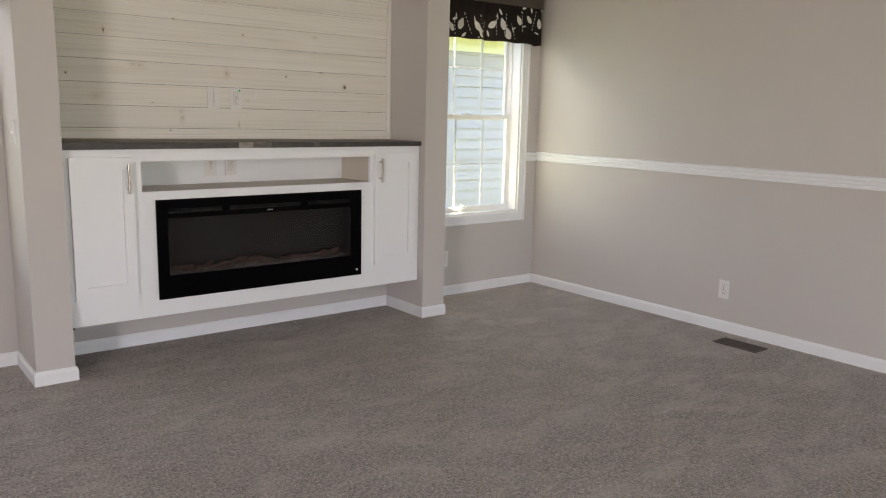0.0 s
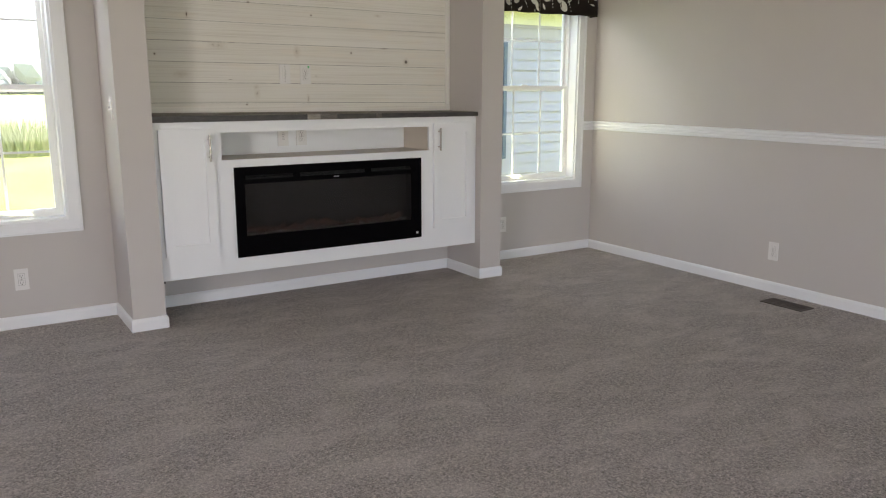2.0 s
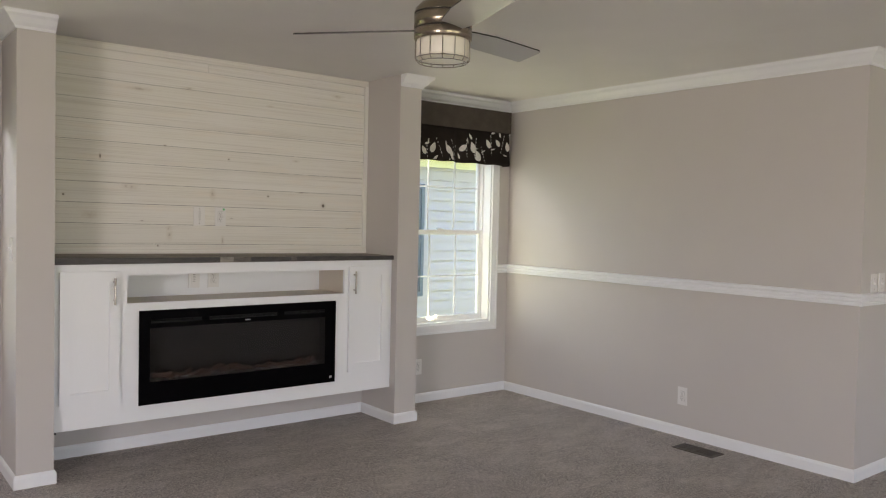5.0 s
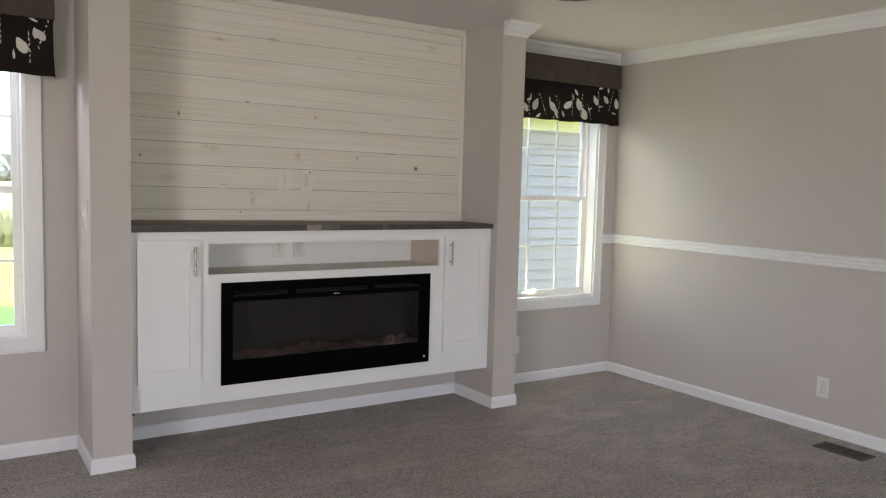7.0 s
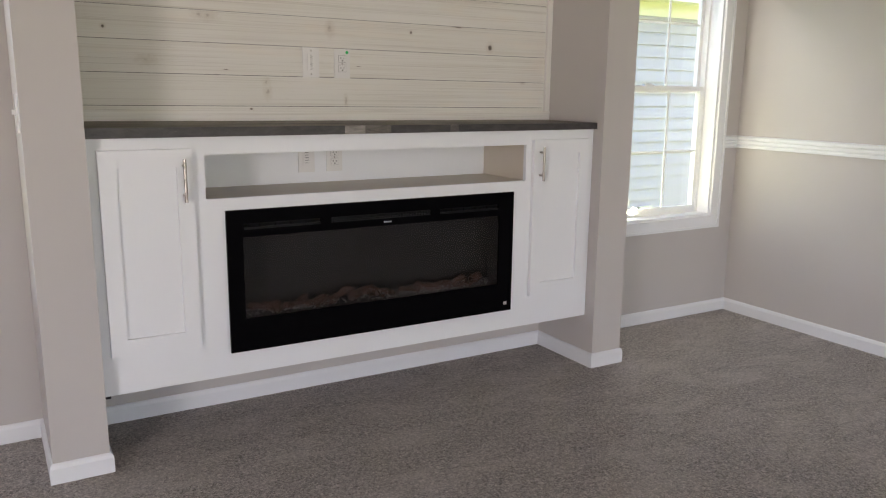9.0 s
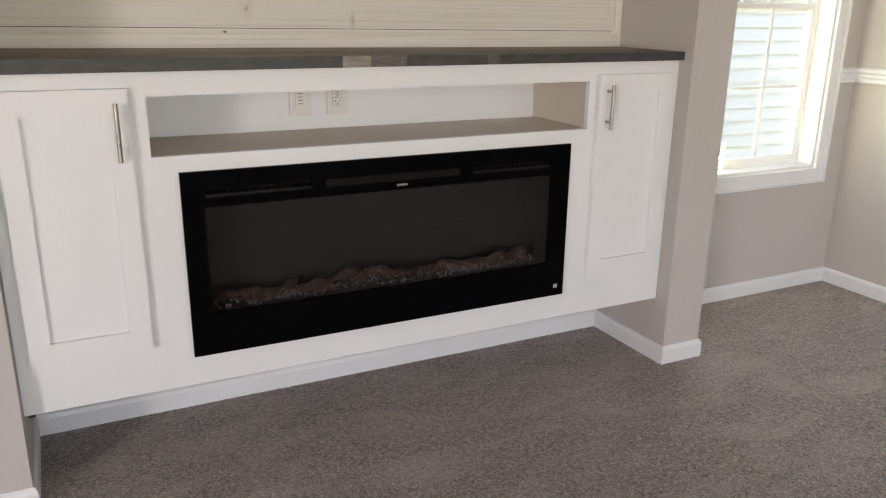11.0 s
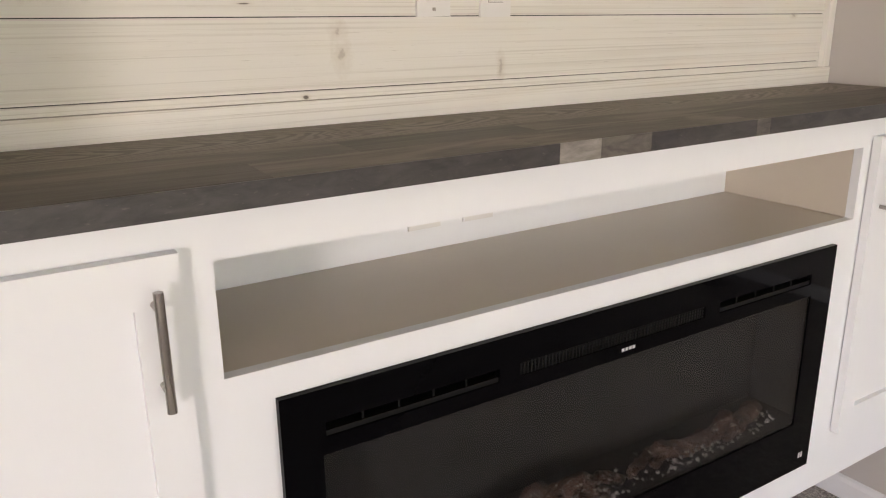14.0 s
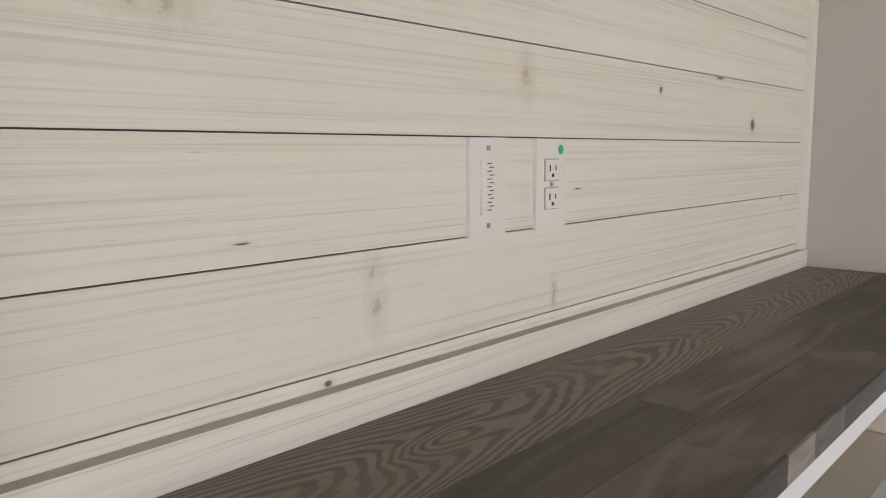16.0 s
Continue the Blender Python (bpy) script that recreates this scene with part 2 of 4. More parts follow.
def mantel_material(name, dark, lite, wave, contrast, blotch):
    m, n, l, p = nodes_of(name)
    v = coords(n, l, (1.5, 7.0, 7.0), True)
    warp = noise_tex(n, l, v, 1.1, 1.5, 0.45, 0.7)
    w = n.new("ShaderNodeMath")
    w.operation = "MULTIPLY"
    w.inputs[1].default_value = wave
    l.new(warp, w.inputs[0])
    sn = n.new("ShaderNodeMath")
    sn.operation = "SINE"
    l.new(w.outputs[0], sn.inputs[0])
    fine = noise_tex(n, l, coords(n, l, (2, 70, 70), True), 3.0, 5.0, 0.65)
    patch = noise_tex(n, l, coords(n, l, (4, 9, 9), True), 1.5, 5.0, 0.6)
    c = mixc(n, l, span(n, l, sn.outputs[0], -0.5, 0.7, 0.5 - contrast, 0.5 + contrast), dark, lite)
    c = mixc(n, l, span(n, l, fine, 0.5, 0.75, 0.0, 0.28), c, tuple(q * 0.7 for q in dark))
    c = mixc(n, l, span(n, l, patch, 0.48, 0.72, 0.0, blotch), c, tuple(q * 1.15 for q in lite))
    c = mixc(n, l, span(n, l, patch, 0.30, 0.46, blotch, 0.0), c, dark)
    l.new(c, p.inputs["Base Color"])
    l.new(span(n, l, fine, 0.3, 0.7, 0.48, 0.62), p.inputs["Roughness"])
    p.inputs["Specular IOR Level"].default_value = 0.3
    bump_to(n, l, p, fine, 0.10, 0.001)
    return m


def flame_grain_material(name, dark, lite):
    """Flat-sawn plank: nested arches that run along the board and close into rings round two knots."""
    m, n, l, p = nodes_of(name)
    geo = n.new("ShaderNodeNewGeometry").outputs["Position"]
    xyz = n.new("ShaderNodeSeparateXYZ")
    l.new(geo, xyz.inputs[0])

    def calc(op, a, b=0.0, c=0.0):
        q = n.new("ShaderNodeMath")
        q.operation = op
        for i, v in enumerate((a, b, c)):
            if isinstance(v, float):
                q.inputs[i].default_value = v
            else:
                l.new(v, q.inputs[i])
        return q.outputs[0]

    x, y = xyz.outputs[0], calc("SUBTRACT", xyz.outputs[1], 4.666)
    wob = noise_tex(n, l, coords(n, l, (2.0, 9.0, 9.0)), 2.0, 3.0, 0.5)
    wander = noise_tex(n, l, coords(n, l, (1.0, 1.0, 1.0)), 1.7, 1.0, 0.5)
    y = calc("ADD", y, calc("MULTIPLY_ADD", wander, 0.07, -0.035))
    f = calc("MULTIPLY_ADD", calc("MULTIPLY", y, y), 58.0, x)
    f = calc("MULTIPLY_ADD", wob, 0.26, f)
    for kx, ky, amp, rx, ry in ((1.958, -0.006, 0.24, 0.075, 0.026), (3.141, 0.005, 0.20, 0.06, 0.024), (1.40, 0.02, 0.2, 0.06, 0.02)):
        u = calc("DIVIDE", calc("SUBTRACT", x, kx), rx)
        w = calc("DIVIDE", calc("SUBTRACT", calc("SUBTRACT", xyz.outputs[1], 4.666), ky), ry)
        g = calc("POWER", 2.718, calc("MULTIPLY", calc("MULTIPLY_ADD", u, u, calc("MULTIPLY", w, w)), -1.0))
        f = calc("MULTIPLY_ADD", g, amp, f)
    ring = calc("SINE", calc("MULTIPLY", f, 118.0))
    fine = noise_tex(n, l, coords(n, l, (2, 70, 70), True), 3.0, 5.0, 0.65)
    fade = noise_tex(n, l, coords(n, l, (3, 7, 7), True), 1.3, 4.0, 0.6)
    c = mixc(n, l, span(n, l, ring, -0.55, 0.35, 0.05, 0.95), dark, lite)
    c = mixc(n, l, span(n, l, fade, 0.46, 0.68, 0.0, 0.75), c, tuple(0.5 * (a + b) for a, b in zip(dark, lite)))
    c = mixc(n, l, span(n, l, fine, 0.5, 0.75, 0.0, 0.35), c, tuple(q * 0.7 for q in dark))
    l.new(c, p.inputs["Base Color"])
    l.new(span(n, l, fine, 0.3, 0.7, 0.48, 0.62), p.inputs["Roughness"])
    p.inputs["Specular IOR Level"].default_value = 0.3
    bump_to(n, l, p, fine, 0.12, 0.001)
    return m


def edge_material(name, a, b):
    m, n, l, p = nodes_of(name)
    v = coords(n, l, (1, 1, 3))
    k = noise_tex(n, l, v, 16.0, 6.0, 0.65, 0.5)
    k2 = noise_tex(n, l, v, 60.0, 4.0, 0.6)
    c = mixc(n, l, span(n, l, k, 0.35, 0.7), a, b)
    c = mixc(n, l, span(n, l, k2, 0.62, 0.78, 0.0, 0.6), c, (0.17, 0.15, 0.13))
    l.new(c, p.inputs["Base Color"])
    p.inputs["Roughness"].default_value = 0.45
    bump_to(n, l, p, k2, 0.2, 0.001)
    return m


def glass_material(name, tint, rough=0.0, ior=1.45):
    m, n, l, p = nodes_of(name)
    p.inputs["Base Color"].default_value = (*tint, 1)
    p.inputs["Roughness"].default_value = rough
    p.inputs["Transmission Weight"].default_value = 1.0
    p.inputs["IOR"].default_value = ior
    return m


def log_material():
    m, n, l, p = nodes_of("ember_log")
    v = coords(n, l)
    a = noise_tex(n, l, v, 34.0, 6.0, 0.7)
    b = noise_tex(n, l, v, 120.0, 4.0)
    c = mixc(n, l, span(n, l, a, 0.35, 0.65), (0.022, 0.015, 0.012), (0.17, 0.100, 0.078))
    c = mixc(n, l, span(n, l, b, 0.57, 0.68, 0.0, 0.75), c, (0.55, 0.49, 0.45))
    l.new(c, p.inputs["Base Color"])
    p.inputs["Roughness"].default_value = 0.27
    p.inputs["Specular IOR Level"].default_value = 0.7
    bump_to(n, l, p, a, 1.0, 0.03)
    return m


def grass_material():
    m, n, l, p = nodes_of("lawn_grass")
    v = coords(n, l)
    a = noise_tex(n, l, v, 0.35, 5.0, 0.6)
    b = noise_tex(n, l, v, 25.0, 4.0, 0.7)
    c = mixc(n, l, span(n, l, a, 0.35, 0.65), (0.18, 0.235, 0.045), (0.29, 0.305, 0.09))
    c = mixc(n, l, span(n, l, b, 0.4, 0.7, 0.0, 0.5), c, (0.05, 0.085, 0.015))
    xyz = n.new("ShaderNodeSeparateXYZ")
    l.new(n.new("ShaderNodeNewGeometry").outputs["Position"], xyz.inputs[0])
    # darker green band across the lawn: a shadow painted into the colour
    shadow_green = mixc(n, l, span(n, l, b, 0.4, 0.7), (0.085, 0.19, 0.035), (0.06, 0.13, 0.025))
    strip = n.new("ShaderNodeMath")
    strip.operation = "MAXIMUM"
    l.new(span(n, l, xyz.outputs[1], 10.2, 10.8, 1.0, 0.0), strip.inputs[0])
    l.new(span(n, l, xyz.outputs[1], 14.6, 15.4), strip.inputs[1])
    c = mixc(n, l, strip.outputs[0], shadow_green, c)
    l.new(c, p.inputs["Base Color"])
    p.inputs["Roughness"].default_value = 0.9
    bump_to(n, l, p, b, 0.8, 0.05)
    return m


SHIPLAP = shiplap_material()
MANTELS = [mantel_material("stained_wood_dark", (0.070, 0.060, 0.052), (0.122, 0.104, 0.088), 34.0, 0.25, 0.6), mantel_material("stained_wood_mid", (0.092, 0.078, 0.065), (0.178, 0.152, 0.125), 38.0, 0.3, 0.55),
           flame_grain_material("stained_wood_pale", (0.118, 0.099, 0.081), (0.236, 0.204, 0.167))]
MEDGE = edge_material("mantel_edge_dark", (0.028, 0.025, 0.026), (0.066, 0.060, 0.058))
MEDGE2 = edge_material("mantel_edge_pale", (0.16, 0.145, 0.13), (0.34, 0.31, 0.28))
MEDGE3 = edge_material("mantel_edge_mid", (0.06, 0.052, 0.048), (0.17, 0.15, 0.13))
PANE = glass_material("window_glass", (1, 1, 1))
FIREGLASS = glass_material("smoked_fire_glass", (0.50, 0.49, 0.49), 0.0, 1.28)
CRYSTAL = plain("clear_crystal", (0.60, 0.59, 0.58), 0.08, vary=0.3, scale=60, bump=0.0, spec=0.8)
CRYSTAL.node_tree.nodes["Principled BSDF"].inputs["Transmission Weight"].default_value = 0.6
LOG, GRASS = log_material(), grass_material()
WEED = plain("dry_tall_grass", (0.34, 0.34, 0.14), 0.9, vary=0.3, scale=6)
# distance haze is put into the foliage colour, a paler grey-green
TREE = plain("hazed_far_foliage", (0.20, 0.23, 0.20), 0.9, vary=0.3, scale=3)

# ---- mesh helpers ----


def boxes_bm(bm, boxes):
    for x0, x1, y0, y1, z0, z1 in boxes:
        vs = [bm.verts.new((x, y, z)) for z in (z0, z1) for x, y in ((x0, y0), (x1, y0), (x1, y1), (x0, y1))]
        for f in ((3, 2, 1, 0), (4, 5, 6, 7), (0, 1, 5, 4), (1, 2, 6, 5), (2, 3, 7, 6), (3, 0, 4, 7)):
            bm.faces.new([vs[i] for i in f])


def finish(bm, name, mat, parent=None, base=(0, 0, 0), bevel=0.0, smooth=False, segs=2):
    if bevel > 0:
        bmesh.ops.bevel(bm, geom=[e for e in bm.edges if len(e.link_faces) == 2 and e.calc_face_angle(0) > 0.6], offset=bevel, segments=segs, affect="EDGES", clamp_overlap=True)
    bmesh.ops.translate(bm, verts=bm.verts, vec=-Vector(base))
    me = bpy.data.meshes.new(name)
    bm.to_mesh(me)
    bm.free()
    for q in (mat if isinstance(mat, (list, tuple)) else [mat]):
        me.materials.append(q)
    if smooth:
        me.shade_smooth()
    ob = new(name, me)
    if parent is not None:
        ob.parent = parent
    else:
        ob.location = base
    return ob


TINY = ("screw", "slot", "slit", "vent_bar", "vent_grille", "louvre", "control_mark", "badge", "hinge")


def box_part(name, boxes, mat, parent=None, base=(0, 0, 0), bevel=0.0):
    bm = bmesh.new()
    boxes_bm(bm, boxes)
    ob = finish(bm, name, mat, parent, base, bevel)
    return tagged(ob, kind="stuff") if name in TINY else ob


def thing(name, base, label, category, group="", kind=""):
    e = new(name)
    e.location = base
    return tagged(e, label, category, group, kind)


def structure(ob, label):
    return tagged(ob, label, kind="structure")


def sweep(name, profile, path, mat, label, closed=False):
    """Runs a profile of (out, up) along a flat path; out points to the left of the way."""
    bm = bmesh.new()
    rings = []
    k = len(path)
    for i, (x, y) in enumerate(path):
        p = Vector((x, y))
        a = (p - Vector(path[i - 1])).normalized() if i > 0 else None
        b = (Vector(path[i + 1]) - p).normalized() if i < k - 1 else None
        a, b = a or b, b or a
        na, nb = Vector((-a.y, a.x)), Vector((-b.y, b.x))
        mid = (na + nb) / (1 + na.dot(nb))
        rings.append([bm.verts.new((x + mid.x * o, y + mid.y * o, u)) for o, u in profile])
    m = len(profile)
    for r, s in zip(rings, rings[1:]):
        for j in range(m):
            bm.faces.new((r[j], r[(j + 1) % m], s[(j + 1) % m], s[j]))
    bm.faces.new(rings[0][::-1])
    bm.faces.new(rings[-1])
    bmesh.ops.recalc_face_normals(bm, faces=bm.faces)
    return structure(finish(bm, name, mat), label)


def lathe(bm, rings, n=40, at=(0, 0, 0), caps=True):
    out = []
    for r, z in rings:
        out.append([bm.verts.new((at[0] + r * math.cos(2 * math.pi * i / n), at[1] + r * math.sin(2 * math.pi * i / n), at[2] + z)) for i in range(n)])
    for a, b in zip(out, out[1:]):
        for i in range(n):
            bm.faces.new((a[i], a[(i + 1) % n], b[(i + 1) % n], b[i]))
    if caps:
        bm.faces.new(out[0][::-1])
        bm.faces.new(out[-1])
    bmesh.ops.recalc_face_normals(bm, faces=bm.faces)


def rod(bm, a, b, r, n=10):
    a, b = Vector(a), Vector(b)
    q = (b - a).to_track_quat("Z", "Y").to_matrix()
    ra, rb = [], []
    for i in range(n):
        o = q @ Vector((r * math.cos(2 * math.pi * i / n), r * math.sin(2 * math.pi * i / n), 0))
        ra.append(bm.verts.new(a + o))
        rb.append(bm.verts.new(b + o))
    for i in range(n):
        bm.faces.new((ra[i], ra[(i + 1) % n], rb[(i + 1) % n], rb[i]))
    bm.faces.new(ra[::-1])
    bm.faces.new(rb)


# ---- plan ----
BY = 4.775            # fireplace wall, inner face
RX = 4.872            # right wall, inner face
EY = 1.85             # where the right wall ends, face of the return wall
CH = 2.45             # ceiling
T = 0.16              # outer wall thickness
PL0, PL1 = 1.042, 1.222   # left pier
PR0, PR1 = 3.420, 3.600   # right pier
PY = 4.345            # pier fronts
CY = 4.41             # cabinet face frame
MY = 4.385            # mantel front
SY = 4.766            # shiplap face
W1 = (-0.115, 0.815)   # window openings along x
W2 = (3.745, 4.675)
WZ = (0.605, 2.10)
X0, X1, Y0 = -3.0, 7.0, -4.5

# ---- setting ----
structure(box_part("floor", [(X0 - T, X1 + T, Y0 - T, BY, -0.12, 0.0)], CARPET), "grey-brown cut pile carpet")
structure(box_part("floor_hall", [(5.02, X1, EY + 0.02, BY - 0.02, 0.0, 0.006)], LINO), "dark vinyl floor in the side room")
structure(box_part("ceiling", [(X0 - T, X1 + T, Y0 - T, BY + T, CH, CH + 0.12)], CEIL), "off-white painted flat ceiling")


def wall_x(name, x0, x1, y0, y1, holes, label):
    """A wall along x with openings (x0, x1, z0, z1)."""
    bs, at = [], x0
    for a, b, z0, z1 in sorted(holes):
        bs.append((at, a, y0, y1, 0, CH))
        if z0 > 0:
            bs.append((a, b, y0, y1, 0, z0))
        bs.append((a, b, y0, y1, z1, CH))
        at = b
    bs.append((at, x1, y0, y1, 0, CH))
    return structure(box_part(name, bs, WALL), label)


wall_back = wall_x("wall_back", X0 - T, X1 + T, BY, BY + T, [(*W1, *WZ), (*W2, *WZ)], "greige painted wall with two windows and a fireplace niche")
structure(box_part("wall_right", [(RX, RX + 0.12, EY, BY, 0, CH)], WALL), "greige painted wall with a white chair rail")
wall_x("wall_return", RX + 0.12, X1, EY, EY + 0.12, [(5.600, 6.40, 0, 2.03)], "greige painted wall with a doorway")
structure(box_part("pier_1", [(PL0, PL1, PY, BY, 0, CH)], WALL, bevel=0.004), "greige painted pier beside the fireplace cabinet")
structure(box_part("pier_2", [(PR0, PR1, PY, BY, 0, CH)], WALL, bevel=0.004), "greige painted pier beside the fireplace cabinet")
wall_x("wall_front", X0 - T, X1 + T, Y0 - T, Y0, [(-0.6, 2.4, 0.45, 2.25), (3.6, 5.6, 0.6, 2.15)], "greige painted wall behind")
structure(box_part("wall_left", [(X0 - T, X0, Y0, -1.8, 0, CH), (X0 - T, X0, -1.8, 0.0, 0, 0.65), (X0 - T, X0, -1.8, 0.0, 2.15, CH), (X0 - T, X0, 0.0, BY, 0, CH)], WALL), "greige painted side wall")
structure(box_part("wall_far", [(X1, X1 + T, Y0, BY, 0, CH)], WALL), "greige painted end wall")

BASE = [(0, 0), (0.012, 0), (0.012, 0.055), (0.008, 0.066), (0.003, 0.072), (0, 0.072)]
CROWN = [(0, CH - 0.082), (0.010, CH - 0.082), (0.013, CH - 0.070), (0.030, CH - 0.055), (0.048, CH - 0.030), (0.062, CH - 0.018), (0.066, CH - 0.008), (0.072, CH), (0, CH)]
RAIL = [(0, 1.008), (0.010, 1.008), (0.014, 1.016), (0.014, 1.026), (0.011, 1.030), (0.018, 1.036), (0.018, 1.050), (0.013, 1.054), (0.020, 1.060), (0.022, 1.072), (0.012, 1.080), (0, 1.080)]
# paths run with the room on their left
sweep("baseboard", BASE, [(5.535, EY), (RX, EY), (RX, BY), (PR1, BY), (PR1, PY), (PR0, PY), (PR0, BY), (PL1, BY), (PL1, PY), (PL0, PY), (PL0, BY), (X0, BY), (X0, 0.5)], TRIM, "white painted baseboard")
sweep("crown_trim", CROWN, [(X1, EY), (RX, EY), (RX, BY), (PR1, BY), (PR1, PY), (PR0, PY)], TRIM, "white crown moulding")
sweep("crown_trim", CROWN, [(PL1, PY), (PL0, PY), (PL0, BY), (X0, BY), (X0, 0.5)], TRIM, "white crown moulding")
sweep("chair_rail_trim", RAIL, [(5.535, EY), (RX, EY), (RX, BY), (4.745, BY)], TRIM, "white fluted chair rail")


# ---- windows ----
def window(name, x0, x1):
    z0, z1 = WZ
    base = ((x0 + x1) / 2, BY, z0)
    w = thing(name, base, "white vinyl double-hung window with grilles", "window", kind="structure")
    c = 0.07
    box_part("casing", [(x0 - c, x0, BY - 0.016, BY, z0 - c, z1 + c), (x1, x1 + c, BY - 0.016, BY, z0 - c, z1 + c), (x0, x1, BY - 0.016, BY, z1, z1 + c), (x0, x1, BY - 0.016, BY, z0 - c, z0)], TRIM, w, base, 0.004)
    box_part("casing_bead", [(x0 - c, x0 - c + 0.014, BY - 0.022, BY - 0.015, z0 - c, z1 + c), (x1 + c - 0.014, x1 + c, BY - 0.022, BY - 0.015, z0 - c, z1 + c), (x0 - c + 0.014, x1 + c - 0.014, BY - 0.022, BY - 0.015, z0 - c, z0 - c + 0.014)], TRIM, w, base, 0.003)
    j = 0.014
    box_part("jamb", [(x0, x0 + j, BY, BY + T, z0, z1), (x1 - j, x1, BY, BY + T, z0, z1), (x0 + j, x1 - j, BY, BY + T, z1 - j, z1), (x0 + j, x1 - j, BY, BY + T, z0, z0 + j)], TRIM, w, base)
    a, b = x0 + j, x1 - j
    f0, f1 = BY + 0.085, BY + 0.15
    box_part("frame", [(a, a + 0.014, f0, f1, z0 + j, z1 - j), (b - 0.014, b, f0, f1, z0 + j, z1 - j), (a + 0.014, b - 0.014, f0, f1, z1 - j - 0.016, z1 - j), (a + 0.014, b - 0.014, f0, f1, z0 + j, z0 + j + 0.016)], VINYL, w, base, 0.003)
    a, b = a + 0.014, b - 0.014
    zm = 1.345
    for nm, lo, hi, y in (("sash_lower", z0 + j + 0.016, zm + 0.02, f0 + 0.004), ("sash_upper", zm - 0.02, z1 - j - 0.016, f0 + 0.036)):
        s = 0.026
        d = 0.026
        box_part(nm, [(a, a + s, y, y + d, lo, hi), (b - s, b, y, y + d, lo, hi), (a + s, b - s, y, y + d, lo, lo + s), (a + s, b - s, y, y + d, hi - s, hi)], VINYL, w, base, 0.004)
        g = [(a + s + (b - a - 2 * s) * k / 3 + 0.024, a + s + (b - a - 2 * s) * k / 3 + 0.038, y + 0.010, y + 0.015, lo + s, hi - s) for k in (1, 2)]
        zc = (lo + hi) / 2 + (0.018 if nm == "sash_upper" else -0.012)
        g.append((a + s, b - s, y + 0.0095, y + 0.0155, zc - 0.006, zc + 0.006))
        box_part("grille", g, VINYL, w, base)
        pane = box_part("pane", [(a + s - 0.003, b - s + 0.003, y + 0.017, y + 0.020, lo + s - 0.003, hi - s + 0.003)], PANE, w, base)
        pane.visible_shadow = False
    box_part("sash_lock", [((a + b) / 2 - 0.03, (a + b) / 2 + 0.03, f0 + 0.006, f0 + 0.028, zm + 0.0205, zm + 0.032)], VINYL, w, base, 0.004)
    return w


window("window_1", *W1)
window("window_2", *W2)


